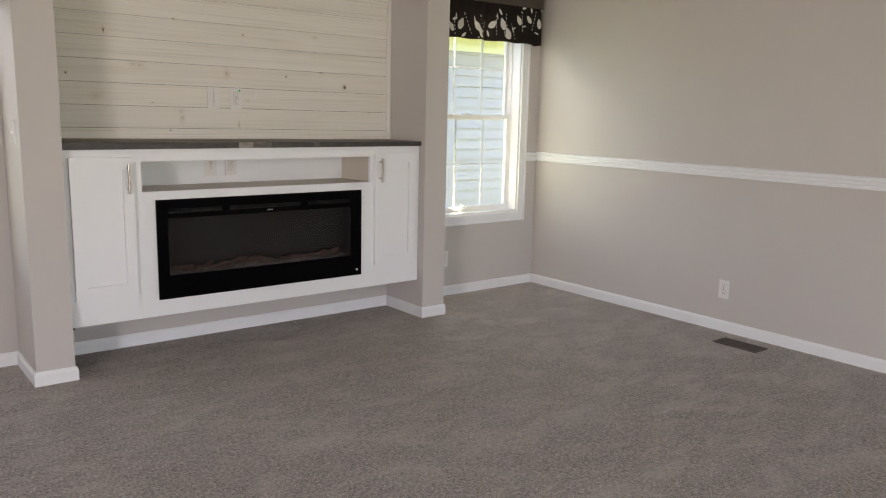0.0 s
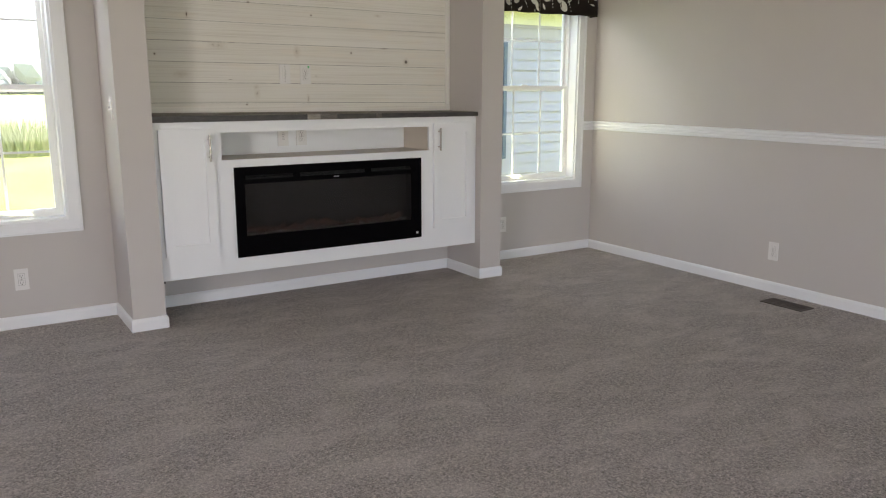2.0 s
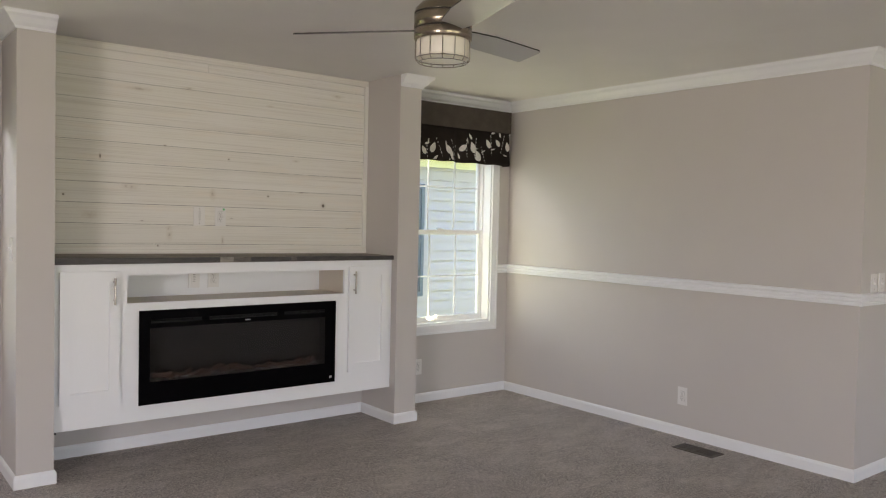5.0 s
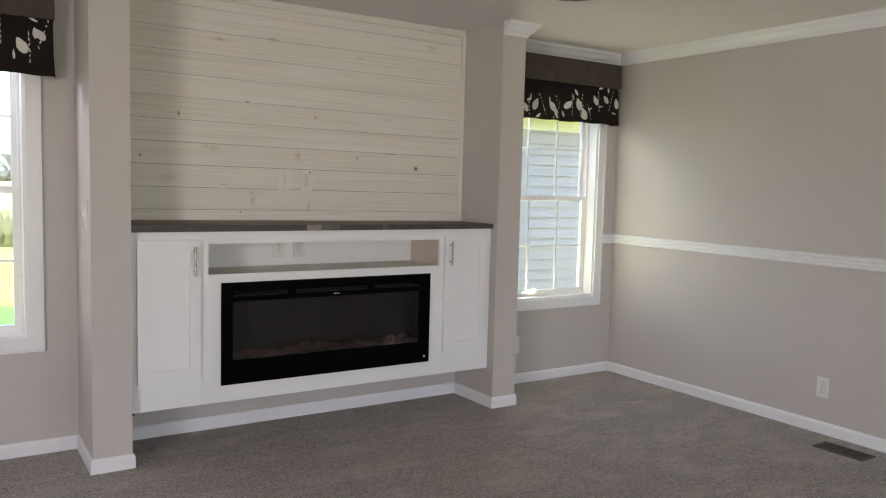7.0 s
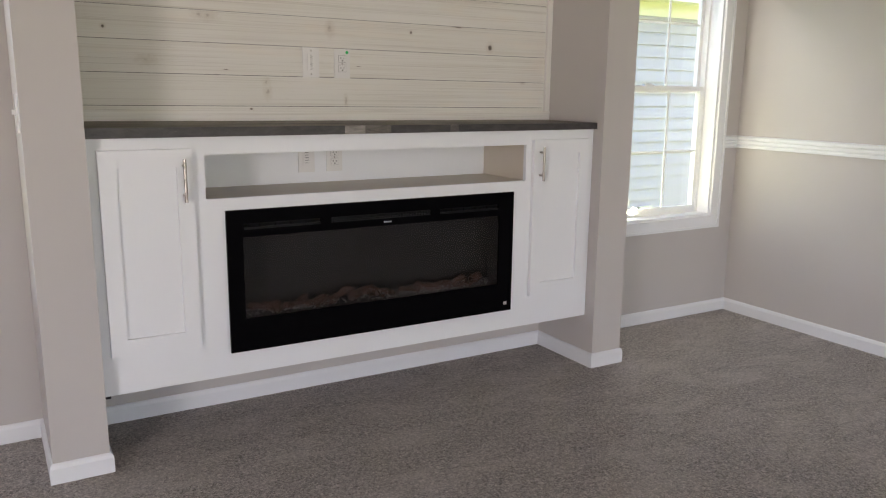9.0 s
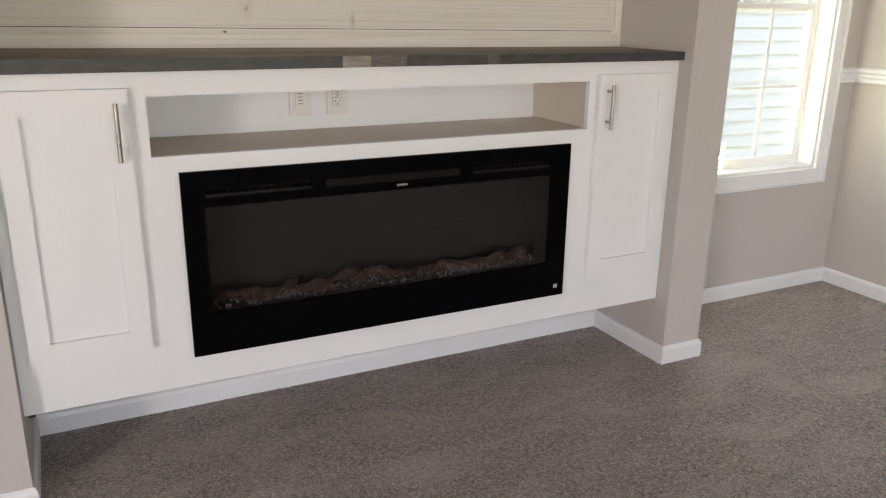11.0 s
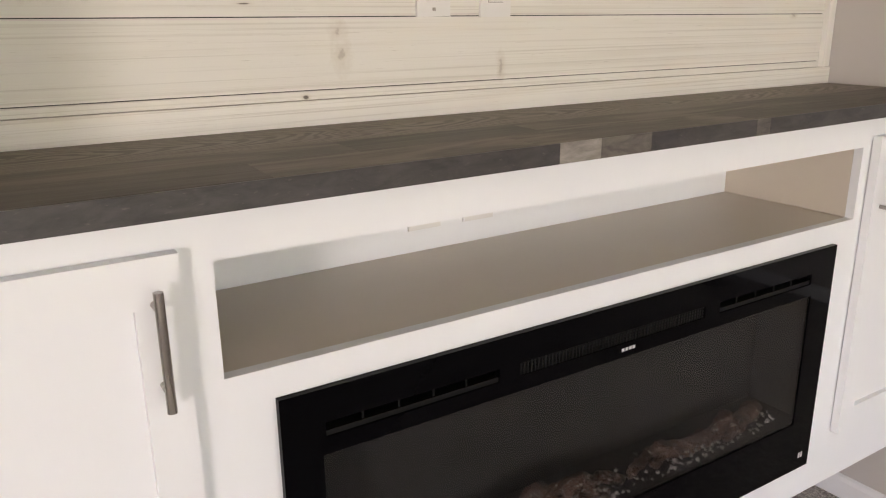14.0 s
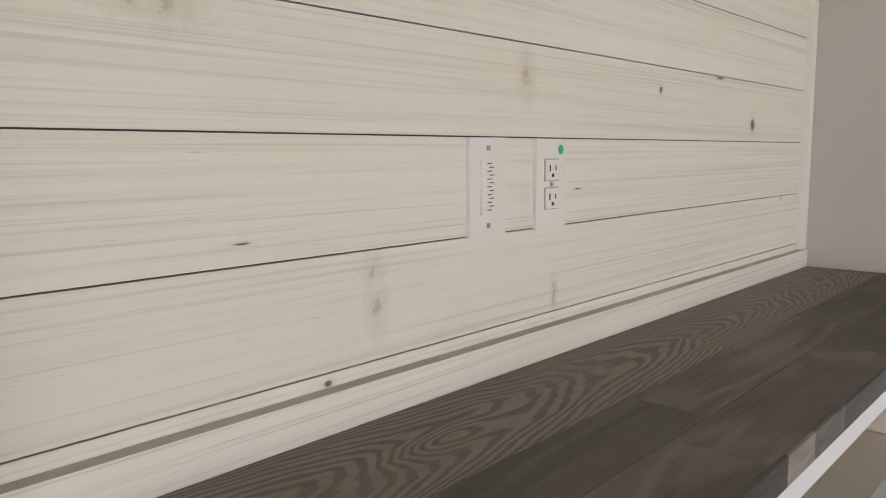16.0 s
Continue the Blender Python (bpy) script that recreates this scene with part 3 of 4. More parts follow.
# ---- valances ----
def valance(x0, x1, seed):
    rng = random.Random(seed)
    base = ((x0 + x1) / 2, BY, 1.90)
    yf = 4.672
    v = thing("valance", base, "dark brown valance with white leaf print and centre pleat", "curtain", "window valances")

    def front(x, z):
        u = (x - x0) / (x1 - x0)
        drop = (2.175 - z) / 0.27
        pleat = 0.035 * math.exp(-((u - 0.5) / 0.028) ** 2)
        return yf - 0.012 * drop - 0.010 * drop * math.sin(u * 19) * 0.5 + pleat * min(1, drop + 0.3)

    bm = bmesh.new()
    nx, nz = 90, 8
    rows = []
    for k in range(nz + 1):
        row = []
        for i in range(nx + 1):
            x = x0 + (x1 - x0) * i / nx
            low = 1.905 + 0.003 * math.sin(i * 0.35)
            z = 2.19 + (low - 2.19) * k / nz
            row.append(bm.verts.new((x, front(x, z), z)))
        rows.append(row)
    for r, s in zip(rows, rows[1:]):
        for i in range(nx):
            bm.faces.new((r[i], s[i], s[i + 1], r[i + 1]))
    for i in (0, nx):            # returns to the wall
        back = [bm.verts.new((rows[k][i].co.x + (0.02 if i else -0.02) * k / nz, BY - 0.003, rows[k][i].co.z)) for k in range(nz + 1)]
        for k in range(nz):
            bm.faces.new((rows[k][i], rows[k + 1][i], back[k + 1], back[k]))
    bmesh.ops.solidify(bm, geom=bm.faces[:], thickness=0.003)
    finish(bm, "skirt", PRINT, v, base, smooth=True)
    box_part("band", [(x0 - 0.006, x1 + 0.006, yf - 0.014, BY, 2.175, 2.35)], BROWN, v, base, 0.008)
    bm = bmesh.new()

    def leaf(cx, cz, a, ln, wd):
        n = 12
        pts = []
        for i in range(n):
            s = 2 * math.pi * i / n
            u, w = math.cos(s), math.sin(s)
            w *= wd * (1 - 0.55 * max(0, u)) * (1 if i % n else 0.2)
            px, pz = cx + u * ln * math.cos(a) - w * math.sin(a), cz + u * ln * math.sin(a) + w * math.cos(a)
            px, pz = min(max(px, x0 + 0.004), x1 - 0.004), min(max(pz, 1.915), 2.172)
            pts.append(bm.verts.new((px, front(px, pz) - 0.0050, pz)))
        bm.faces.new(pts)

    cells = 12
    for i in range(cells):
        cx = x0 + (x1 - x0) * (i + 0.5 + rng.uniform(-0.4, 0.4)) / cells
        cz = rng.uniform(1.965, 2.12)
        k = rng.uniform(0.65, 1.1)
        way = 1 if rng.random() < 0.5 else -1
        leaf(cx, cz, rng.uniform(0.5, 2.6), 0.044 * k, 0.026 * k)
        if rng.random() < 0.7:
            leaf(cx + rng.uniform(0.02, 0.07), cz - way * rng.uniform(0.05, 0.10), rng.uniform(0.1, 3.0), 0.030 * k, 0.012 * k)
        leaf(cx - rng.uniform(0.02, 0.06), cz + way * rng.uniform(0.03, 0.08), rng.uniform(0.1, 3.0), 0.024, 0.006)
        bend = rng.uniform(-0.012, 0.012)
        for q in range(6):           # a thin vine of small buds
            leaf(cx + 0.035 + bend * q, cz + way * (0.07 - 0.026 * q), 1.2 + 0.8 * rng.random(), rng.uniform(0.006, 0.013), rng.uniform(0.002, 0.004))
    tagged(finish(bm, "leaf_print", LEAFC, v, base), kind="stuff")
    return v


valance(-0.235, 0.935, 5)
valance(3.655, 4.765, 11)


# ---- plates on the walls ----
def plate(kind, at, turn, name, label, w=0.072, h=0.122, sticker=False):
    """A cover plate whose back stands at the given point; turn: degrees round z, 0 faces -y."""
    e = thing(name, (0, 0, 0), label, "outlet" if "outlet" in name else "switch")
    bm = bmesh.new()
    boxes_bm(bm, [(-w / 2, w / 2, -0.006, 0, -h / 2, h / 2)])
    finish(bm, "cover", PLATE, e, bevel=0.0035)
    if kind == "duplex":
        for s in (-1, 1):
            # grey plate a little wider than the socket paints its shadow line
            box_part("socket_gap_shade", [(-0.0178, 0.0178, -0.0064, -0.005, s * 0.0195 - 0.0153, s * 0.0195 + 0.0153)], GAP, e)
            bm = bmesh.new()
            boxes_bm(bm, [(-0.0165, 0.0165, -0.0085, -0.005, s * 0.0195 - 0.014, s * 0.0195 + 0.014)])
            finish(bm, "socket", PLATE, e, bevel=0.0015)
            box_part("slot", [(-0.0085, -0.0060, -0.0090, -0.0080, s * 0.0195 - 0.002, s * 0.0195 + 0.007), (0.0060, 0.0080, -0.0090, -0.0080, s * 0.0195 - 0.001, s * 0.0195 + 0.006), (-0.0025, 0.0025, -0.0090, -0.0080, s * 0.0195 - 0.010, s * 0.0195 - 0.005)], HOLE, e)
        box_part("screw", [(-0.003, 0.003, -0.0075, -0.0055, -0.003, 0.003)], NICKEL, e)
    elif kind == "brush":
        box_part("insert", [(-0.0165, 0.0165, -0.0095, -0.005, -0.034, 0.034)], PLATE, e, bevel=0.002)
        box_part("slit", [(-0.006 + (0.004 if k % 2 else 0), 0.003 + (0.004 if k % 2 else 0), -0.0100, -0.0090, -0.029 + k * 0.0048, -0.0278 + k * 0.0048) for k in range(13)], HOLE, e)
        box_part("screw", [(-0.003, 0.003, -0.0075, -0.0055, -0.051, -0.045), (-0.003, 0.003, -0.0075, -0.0055, 0.045, 0.051)], NICKEL, e)
    elif kind == "coax":
        box_part("insert", [(-0.0165, 0.0165, -0.0085, -0.005, -0.033, 0.033)], PLATE, e, bevel=0.002)
        box_part("slit", [(-0.008, 0.008, -0.0092, -0.0082, -0.022 + k * 0.011, -0.020 + k * 0.011) for k in range(5)], HOLE, e)
    elif kind == "switch":
        box_part("toggle", [(-0.005, 0.005, -0.017, -0.005, -0.004, 0.012)], PLATE, e, bevel=0.002)
        box_part("screw", [(-0.003, 0.003, -0.0075, -0.0055, -0.033, -0.027), (-0.003, 0.003, -0.0075, -0.0055, 0.027, 0.033)], NICKEL, e)
    if sticker:
        bm = bmesh.new()
        r = [bm.verts.new((0.022 + 0.007 * math.cos(q * 0.524), -0.0065, 0.047 + 0.007 * math.sin(q * 0.524))) for q in range(12)]
        bm.faces.new(r)
        finish(bm, "sticker", GREEN, e)
    e.matrix_basis = pose(*at, 0, 0, turn)
    return e


plate("brush", (2.158, SY, 1.436), 0, "cable_outlet", "white cable pass-through plate on the shiplap")
plate("duplex", (2.299, SY, 1.434), 0, "wall_outlet", "white duplex outlet with a green sticker on shiplap", sticker=True)
plate("coax", (2.124, 4.755, 1.038), 0, "cable_outlet", "white cable plate inside the open shelf")
plate("duplex", (2.252, 4.755, 1.038), 0, "wall_outlet", "white duplex outlet inside the open shelf")
plate("duplex", (0.541, BY, 0.282), 0, "wall_outlet", "white duplex outlet low on the wall")
plate("duplex", (3.937, BY, 0.285), 0, "wall_outlet", "white duplex outlet under the window")
plate("duplex", (RX, 2.99, 0.280), -90, "wall_outlet", "white duplex outlet low on the greige wall")
plate("switch", (PL0, 4.47, 1.24), -90, "light_switch", "white switch on the side of the pier")
plate("switch", (5.03, EY, 1.13), 0, "light_switch", "white light switch above the chair rail")
plate("switch", (5.13, EY, 1.13), 0, "light_switch", "white light switch above the chair rail")
th = thing("thermostat", (5.43, EY, 1.46), "small white wall thermostat beside the doorway", "thermostat")
box_part("body", [(5.375, 5.485, EY - 0.024, EY, 1.41, 1.50)], PLATE, th, (5.43, EY, 1.46), 0.006)
box_part("display", [(5.425, 5.47, EY - 0.0255, EY - 0.0235, 1.47, 1.488)], HOLE, th, (5.43, EY, 1.46))

# ---- doorway with the open dark door ----
dc = thing("door_1", (6.05, EY, 0), "white door casing round an open doorway", "door", kind="structure")
box_part("casing", [(5.535, 5.600, EY - 0.016, EY, 0, 2.095), (6.40, 6.465, EY - 0.016, EY, 0, 2.095), (5.600, 6.40, EY - 0.016, EY, 2.03, 2.095)], TRIM, dc, (6.05, EY, 0), 0.004)
box_part("jamb", [(5.600, 5.615, EY + 0.001, EY + 0.125, 0, 2.03), (6.385, 6.40, EY + 0.001, EY + 0.125, 0, 2.03), (5.615, 6.385, EY + 0.001, EY + 0.125, 2.015, 2.03)], TRIM, dc, (6.05, EY, 0))
dr = thing("door", (6.375, EY + 0.13, 0.01), "dark grey interior door standing open", "door")
box_part("leaf", [(6.340, 6.375, EY + 0.13, EY + 0.89, 0.012, 2.01)], DOORM, dr, (6.375, EY + 0.13, 0.01), 0.003)
box_part("hinge", [(6.330, 6.345, EY + 0.122, EY + 0.16, z, z + 0.09) for z in (0.25, 1.0, 1.75)], HINGE, dr, (6.375, EY + 0.13, 0.01), 0.003)

# ---- floor register ----
rg = thing("floor_register", (4.665, 2.725, 0), "brown metal floor vent set in the carpet", "vent")
rb = (4.665, 2.725, 0)
box_part("rim", [(4.595, 4.735, 2.58, 2.595, 0, 0.006), (4.595, 4.735, 2.855, 2.87, 0, 0.006), (4.595, 4.610, 2.595, 2.855, 0, 0.006), (4.720, 4.735, 2.595, 2.855, 0, 0.006)], REGISTER, rg, rb, 0.002)
box_part("louvre", [(4.610, 4.720, 2.598 + k * 0.0125, 2.603 + k * 0.0125, 0.0008, 0.0045) for k in range(21)] + [(4.610, 4.720, 2.66 + k * 0.065, 2.668 + k * 0.065, 0.0008, 0.0055) for k in range(3)], REGISTER, rg, rb)
box_part("well", [(4.610, 4.720, 2.595, 2.855, 0.0001, 0.0007)], HOLE, rg, rb)

# ---- fireplace cabinet ----
cb = (2.32, BY, 0.252)
cab = thing("fireplace_cabinet", cb, "white floating media cabinet with open shelf and two shaker doors", "cabinet")
ZB, ZT = 0.252, 1.158
NX0, NX1, NZ0, NZ1 = 1.612, 3.032, 0.933, 1.093
FX0, FX1, FZ0, FZ1 = 1.677, 2.963, 0.343, 0.888
g = 0.002
box_part("face_frame", [(PL1 + g, NX0, CY, CY + 0.02, ZB, ZT), (NX1, PR0 - g, CY, CY + 0.02, ZB, ZT), (NX0, NX1, CY, CY + 0.02, NZ1, ZT),
                        (NX0, NX1, CY, CY + 0.02, FZ1 - 0.02, NZ0), (NX0, NX1, CY, CY + 0.02, ZB, FZ0 + 0.02), (NX0, FX0 + 0.02, CY, CY + 0.02, FZ0 + 0.02, FZ1 - 0.02), (FX1 - 0.02, NX1, CY, CY + 0.02, FZ0 + 0.02, FZ1 - 0.02)], CAB, cab, cb)
box_part("carcass", [(PL1 + g, PR0 - g, CY + 0.02, 4.755, ZB, ZB + 0.018), (PL1 + g, PL1 + 0.02, CY + 0.02, 4.755, ZB + 0.018, ZT), (PR0 - 0.02, PR0 - g, CY + 0.02, 4.755, ZB + 0.018, ZT),
                     (PL1 + 0.02, PR0 - 0.02, 4.755, 4.772, ZB, ZT), (NX0 - 0.018, NX1 + 0.018, CY + 0.02, 4.755, NZ1 + 0.004, NZ1 + 0.02)], CAB, cab, cb)
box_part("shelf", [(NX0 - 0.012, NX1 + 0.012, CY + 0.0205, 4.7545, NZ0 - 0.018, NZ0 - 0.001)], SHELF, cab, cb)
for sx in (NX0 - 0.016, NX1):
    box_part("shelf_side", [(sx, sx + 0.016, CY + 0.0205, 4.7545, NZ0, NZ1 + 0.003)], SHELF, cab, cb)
box_part("foot", [(1.232, 1.250, 4.43, 4.448, 0.235, ZB)], HOLE, cab, cb)


def shaker(x0, x1, z0, z1, hx):
    y0 = CY - 0.022
    s = 0.056
    d = box_part("door", [(x0, x0 + s, y0, CY - 0.003, z0, z1), (x1 - s, x1, y0, CY - 0.003, z0, z1), (x0 + s, x1 - s, y0, CY - 0.003, z0, z0 + s + 0.004), (x0 + s, x1 - s, y0, CY - 0.003, z1 - s - 0.006, z1),
                          (x0 + s, x1 - s, y0 + 0.012, CY - 0.003, z0 + s + 0.004, z1 - s - 0.006)], CAB, cab, cb, 0.0012)
    bm = bmesh.new()
    rod(bm, (hx, y0 - 0.030, 0.933), (hx, y0 - 0.030, 1.084), 0.006, 14)
    rod(bm, (hx, y0, 0.957), (hx, y0 - 0.030, 0.957), 0.0045)
    rod(bm, (hx, y0, 1.060), (hx, y0 - 0.030, 1.060), 0.0045)
    h = finish(bm, "handle", NICKEL, d, cb, smooth=False)
    tagged(h, "brushed nickel bar handle")
    return d


shaker(1.257, 1.567, 0.395, 1.117, 1.533)
shaker(3.061, 3.380, 0.395, 1.115, 3.094)

# ---- mantel of stained planks ----
mb = (2.32, MY, ZT)


def mantel_lift(x, y):
    """The mantel was laid out of level: its left end rises, most along the wall."""
    return (PR0 - x) * (0.0028 + 0.0037 * (y - MY) / 0.38)


mantel = thing("mantel_shelf", mb, "dark grey-brown stained plank mantel shelf", "shelf")
MZ = 1.187
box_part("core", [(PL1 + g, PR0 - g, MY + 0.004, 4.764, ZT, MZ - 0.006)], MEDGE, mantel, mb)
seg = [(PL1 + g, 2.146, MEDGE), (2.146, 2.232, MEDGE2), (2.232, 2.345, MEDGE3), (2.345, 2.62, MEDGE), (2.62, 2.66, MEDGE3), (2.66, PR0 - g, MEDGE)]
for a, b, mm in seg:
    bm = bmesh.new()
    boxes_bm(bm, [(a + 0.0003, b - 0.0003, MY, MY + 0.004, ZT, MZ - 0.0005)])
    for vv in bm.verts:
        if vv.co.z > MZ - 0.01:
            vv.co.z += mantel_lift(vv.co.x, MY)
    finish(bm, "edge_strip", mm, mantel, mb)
rows_y = [MY + 0.0042, 4.486, 4.582, 4.764]
row_cuts = [(1.69, 2.11, 2.62, 3.05), (1.86, 2.20, 2.80), (2.52,)]
tones = [(0, 1, 1, 0, 0), (1, 0, 1, 0), (2, 2)]
for k in range(3):
    cuts = [PL1 + g, *row_cuts[k], PR0 - g]
    for a, b, tone in zip(cuts, cuts[1:], tones[k]):
        bm = bmesh.new()
        c = ((a + b) / 2, (rows_y[k] + rows_y[k + 1]) / 2, MZ - 0.003)
        boxes_bm(bm, [(a + 0.0003, b - 0.0003, rows_y[k] + 0.0003, rows_y[k + 1] - 0.0003, MZ - 0.006, MZ)])
        for vv in bm.verts:
            vv.co.z += mantel_lift(vv.co.x, vv.co.y) if vv.co.z > MZ - 0.003 else 0
        pl = finish(bm, "plank", MANTELS[tone], None, c, 0.0006, segs=1)
        pl.parent = mantel
        pl.location = Vector(c) - Vector(mb)

# ---- electric fireplace ----
fb = (2.32, CY, FZ0)
fire = thing("electric_fireplace", fb, "black glass-fronted wall-mounted electric fireplace with logs", "fireplace")
GX0, GX1, GZ0, GZ1 = 1.737, 2.888, 0.470, 0.785
FYF = CY - 0.012
SLOTS = [(1.743, 2.046), (2.088, 2.540), (2.582, 2.882)]
SZ0, SZ1 = 0.812, 0.836
fr = [(FX0, GX0, FYF, CY - 0.001, FZ0, FZ1), (GX1, FX1, FYF, CY - 0.001, FZ0, FZ1), (GX0, GX1, FYF, CY - 0.001, FZ0, GZ0), (GX0, GX1, FYF, CY - 0.001, GZ1, SZ0), (GX0, GX1, FYF, CY - 0.001, SZ1, FZ1)]
at = GX0
for a, b in SLOTS + [(GX1, GX1)]:
    if a > at:
        fr.append((at, a, FYF, CY - 0.001, SZ0, SZ1))
    at = b
box_part("front_panel", fr, BLACK, fire, fb)
box_part("vent_grille", [(2.088, 2.540, FYF + 0.004, FYF + 0.006, SZ0 + k * 0.006, SZ0 + k * 0.006 + 0.0022) for k in range(5)] + [(2.090 + k * 0.0075, 2.0925 + k * 0.0075, FYF + 0.0025, FYF + 0.0042, SZ0, SZ1) for k in range(60)], GRILL, fire, fb)
box_part("vent_bar", [(a, b, FYF + 0.004, FYF + 0.008, SZ0, SZ0 + 0.008) for a, b in (SLOTS[0], SLOTS[2])] + [(a + (b - a) * k / 5, a + (b - a) * k / 5 + 0.003, FYF + 0.0085, FYF + 0.0105, SZ0, SZ1) for a, b in (SLOTS[0], SLOTS[2]) for k in range(1, 5)], GRILL, fire, fb)
box_part("firebox", [(FX0 + 0.024, FX1 - 0.024, CY + 0.14, CY + 0.15, FZ0 + 0.024, FZ1 - 0.024), (FX0 + 0.024, FX0 + 0.034, CY + 0.0005, CY + 0.14, FZ0 + 0.024, FZ1 - 0.024), (FX1 - 0.034, FX1 - 0.024, CY + 0.0005, CY + 0.14, FZ0 + 0.024, FZ1 - 0.024),
                     (FX0 + 0.034, FX1 - 0.034, CY + 0.0005, CY + 0.14, GZ0 - 0.012, GZ0 - 0.002), (FX0 + 0.034, FX1 - 0.034, CY + 0.0005, CY + 0.14, GZ1 + 0.002, GZ1 + 0.012)], SOOT, fire, fb)
pn = box_part("glass", [(GX0, GX1, FYF + 0.002, FYF + 0.005, GZ0, GZ1)], FIREGLASS, fire, fb)
pn.visible_shadow = False
box_part("control_mark", [(2.318 + k * 0.009, 2.3245 + k * 0.009, FYF - 0.0006, FYF + 0.001, 0.797, 0.803) for k in range(4)], INK, fire, fb)
box_part("badge", [(2.922, 2.928, FYF - 0.0006, FYF + 0.001, 0.372, 0.386), (2.931, 2.937, FYF - 0.0006, FYF + 0.001, 0.372, 0.386), (2.922, 2.937, FYF - 0.0007, FYF + 0.0009, 0.378, 0.3805)], INK, fire, fb)


def log_mesh(bm, a, b, r, seed):
    a, b = Vector(a), Vector(b)
    q = (b - a).to_track_quat("Z", "Y").to_matrix()
    n, m = 18, 20
    rings = []
    for k in range(m + 1):
        u = k / m
        c = a.lerp(b, u) + Vector((0, 0, 0.010 * math.sin(u * 5 + seed)))
        e = min(1, 5 * min(u, 1 - u) + 0.35)
        ring = []
        for i in range(n):
            s = 2 * math.pi * i / n
            rr = r * e * (1 + 0.42 * noise.noise(Vector((math.cos(s) * 1.3, math.sin(s) * 1.3 + seed * 7, u * 5))) + 0.22 * noise.noise(Vector((math.cos(s) * 3.1, math.sin(s) * 3.1 + seed * 3, u * 15))))
            ring.append(bm.verts.new(c + q @ Vector((rr * math.cos(s), rr * math.sin(s), 0))))
        rings.append(ring)
    for x, y in zip(rings, rings[1:]):
        for i in range(n):
            bm.faces.new((x[i], x[(i + 1) % n], y[(i + 1) % n], y[i]))
    bm.faces.new(rings[0][::-1])
    bm.faces.new(rings[-1])


rl = random.Random(8)
# place along the tray, length, rise, girth
LOGS = ((0.070, 0.13, 0.024, 0.017), (0.20, 0.12, 0.026, 0.015), (0.265, 0.14, 0.012, 0.014), (0.385, 0.15, 0.030, 0.015), (0.50, 0.14, 0.022, 0.018), (0.60, 0.10, 0.008, 0.012),
        (0.70, 0.11, 0.020, 0.011), (0.825, 0.17, 0.006, 0.019), (0.93, 0.13, 0.016, 0.017), (1.03, 0.11, 0.010, 0.020))
for k, (u, ln, up, girth) in enumerate(LOGS):
    bm = bmesh.new()
    xx = GX0 + 0.02 + u
    turn = rl.uniform(-0.022, 0.022)
    log_mesh(bm, (xx - ln / 2, CY + 0.050 - turn, GZ0 + girth * 0.85), (xx + ln / 2, CY + 0.055 + turn, GZ0 + girth * 0.85 + up), girth, k + 1)
    finish(bm, "log", LOG, fire, fb, smooth=True)
    if k % 2 == 0:
        bm = bmesh.new()
        log_mesh(bm, (xx + 0.01, CY + 0.030, GZ0 + 0.010), (xx + 0.085, CY + 0.040 + turn, GZ0 + 0.024), 0.010, k + 40)
        finish(bm, "log", LOG, fire, fb, smooth=True)
bm = bmesh.new()
for i in range(320):
    r = rl.uniform(0.0016, 0.0048)
    near = rl.random()
    c = Vector((rl.uniform(GX0 + 0.012, GX1 - 0.012), CY + 0.010 + 0.07 * near ** 1.5, GZ0 + r * 0.7 + (0.012 + 0.030 * rl.random() ** 2) * (0.35 + 0.65 * math.sin(i * 0.7) ** 2) * rl.random()))
    res = bmesh.ops.create_icosphere(bm, subdivisions=1, radius=r)
    for vv in res["verts"]:
        vv.co = c + vv.co * rl.uniform(0.5, 1.5)
tagged(finish(bm, "crystals", CRYSTAL, fire, fb), kind="stuff")

# ---- ceiling fan ----
FCX, FCY = 2.345, 2.51
fbse = (FCX, FCY, CH)
fan = thing("ceiling_fan", fbse, "three-blade brushed nickel ceiling fan with drum light", "ceiling fan")


def fan_part(name, rings, mat, n=48):
    bm = bmesh.new()
    lathe(bm, rings, n)
    ob = finish(bm, name, mat, fan, (0, 0, 0), smooth=False)
    for f in ob.data.polygons:
        f.use_smooth = abs(f.normal.z) < 0.9
    return ob


fan_part("canopy", [(0.066, 0.0), (0.066, -0.012), (0.060, -0.022), (0.040, -0.060), (0.034, -0.066)], BRONZE)
fan_part("motor_housing", [(0.034, -0.064), (0.060, -0.072), (0.098, -0.090), (0.119, -0.112), (0.124, -0.128), (0.124, -0.131), (0.120, -0.132), (0.120, -0.136), (0.124, -0.137), (0.124, -0.195), (0.120, -0.196), (0.120, -0.200), (0.124, -0.201), (0.124, -0.238), (0.118, -0.244)], BRONZE)
fan_part("band", [(0.1205, -0.1365), (0.1235, -0.1365), (0.1235, -0.1315), (0.1205, -0.1315)], EDGE)
fan_part("band", [(0.1205, -0.2005), (0.1235, -0.2005), (0.1235, -0.1955), (0.1205, -0.1955)], EDGE)
fan_part("light_drum", [(0.110, -0.2435), (0.113, -0.250), (0.113, -0.306), (0.106, -0.320), (0.08, -0.326)], OPAL)
bm = bmesh.new()
n = 14
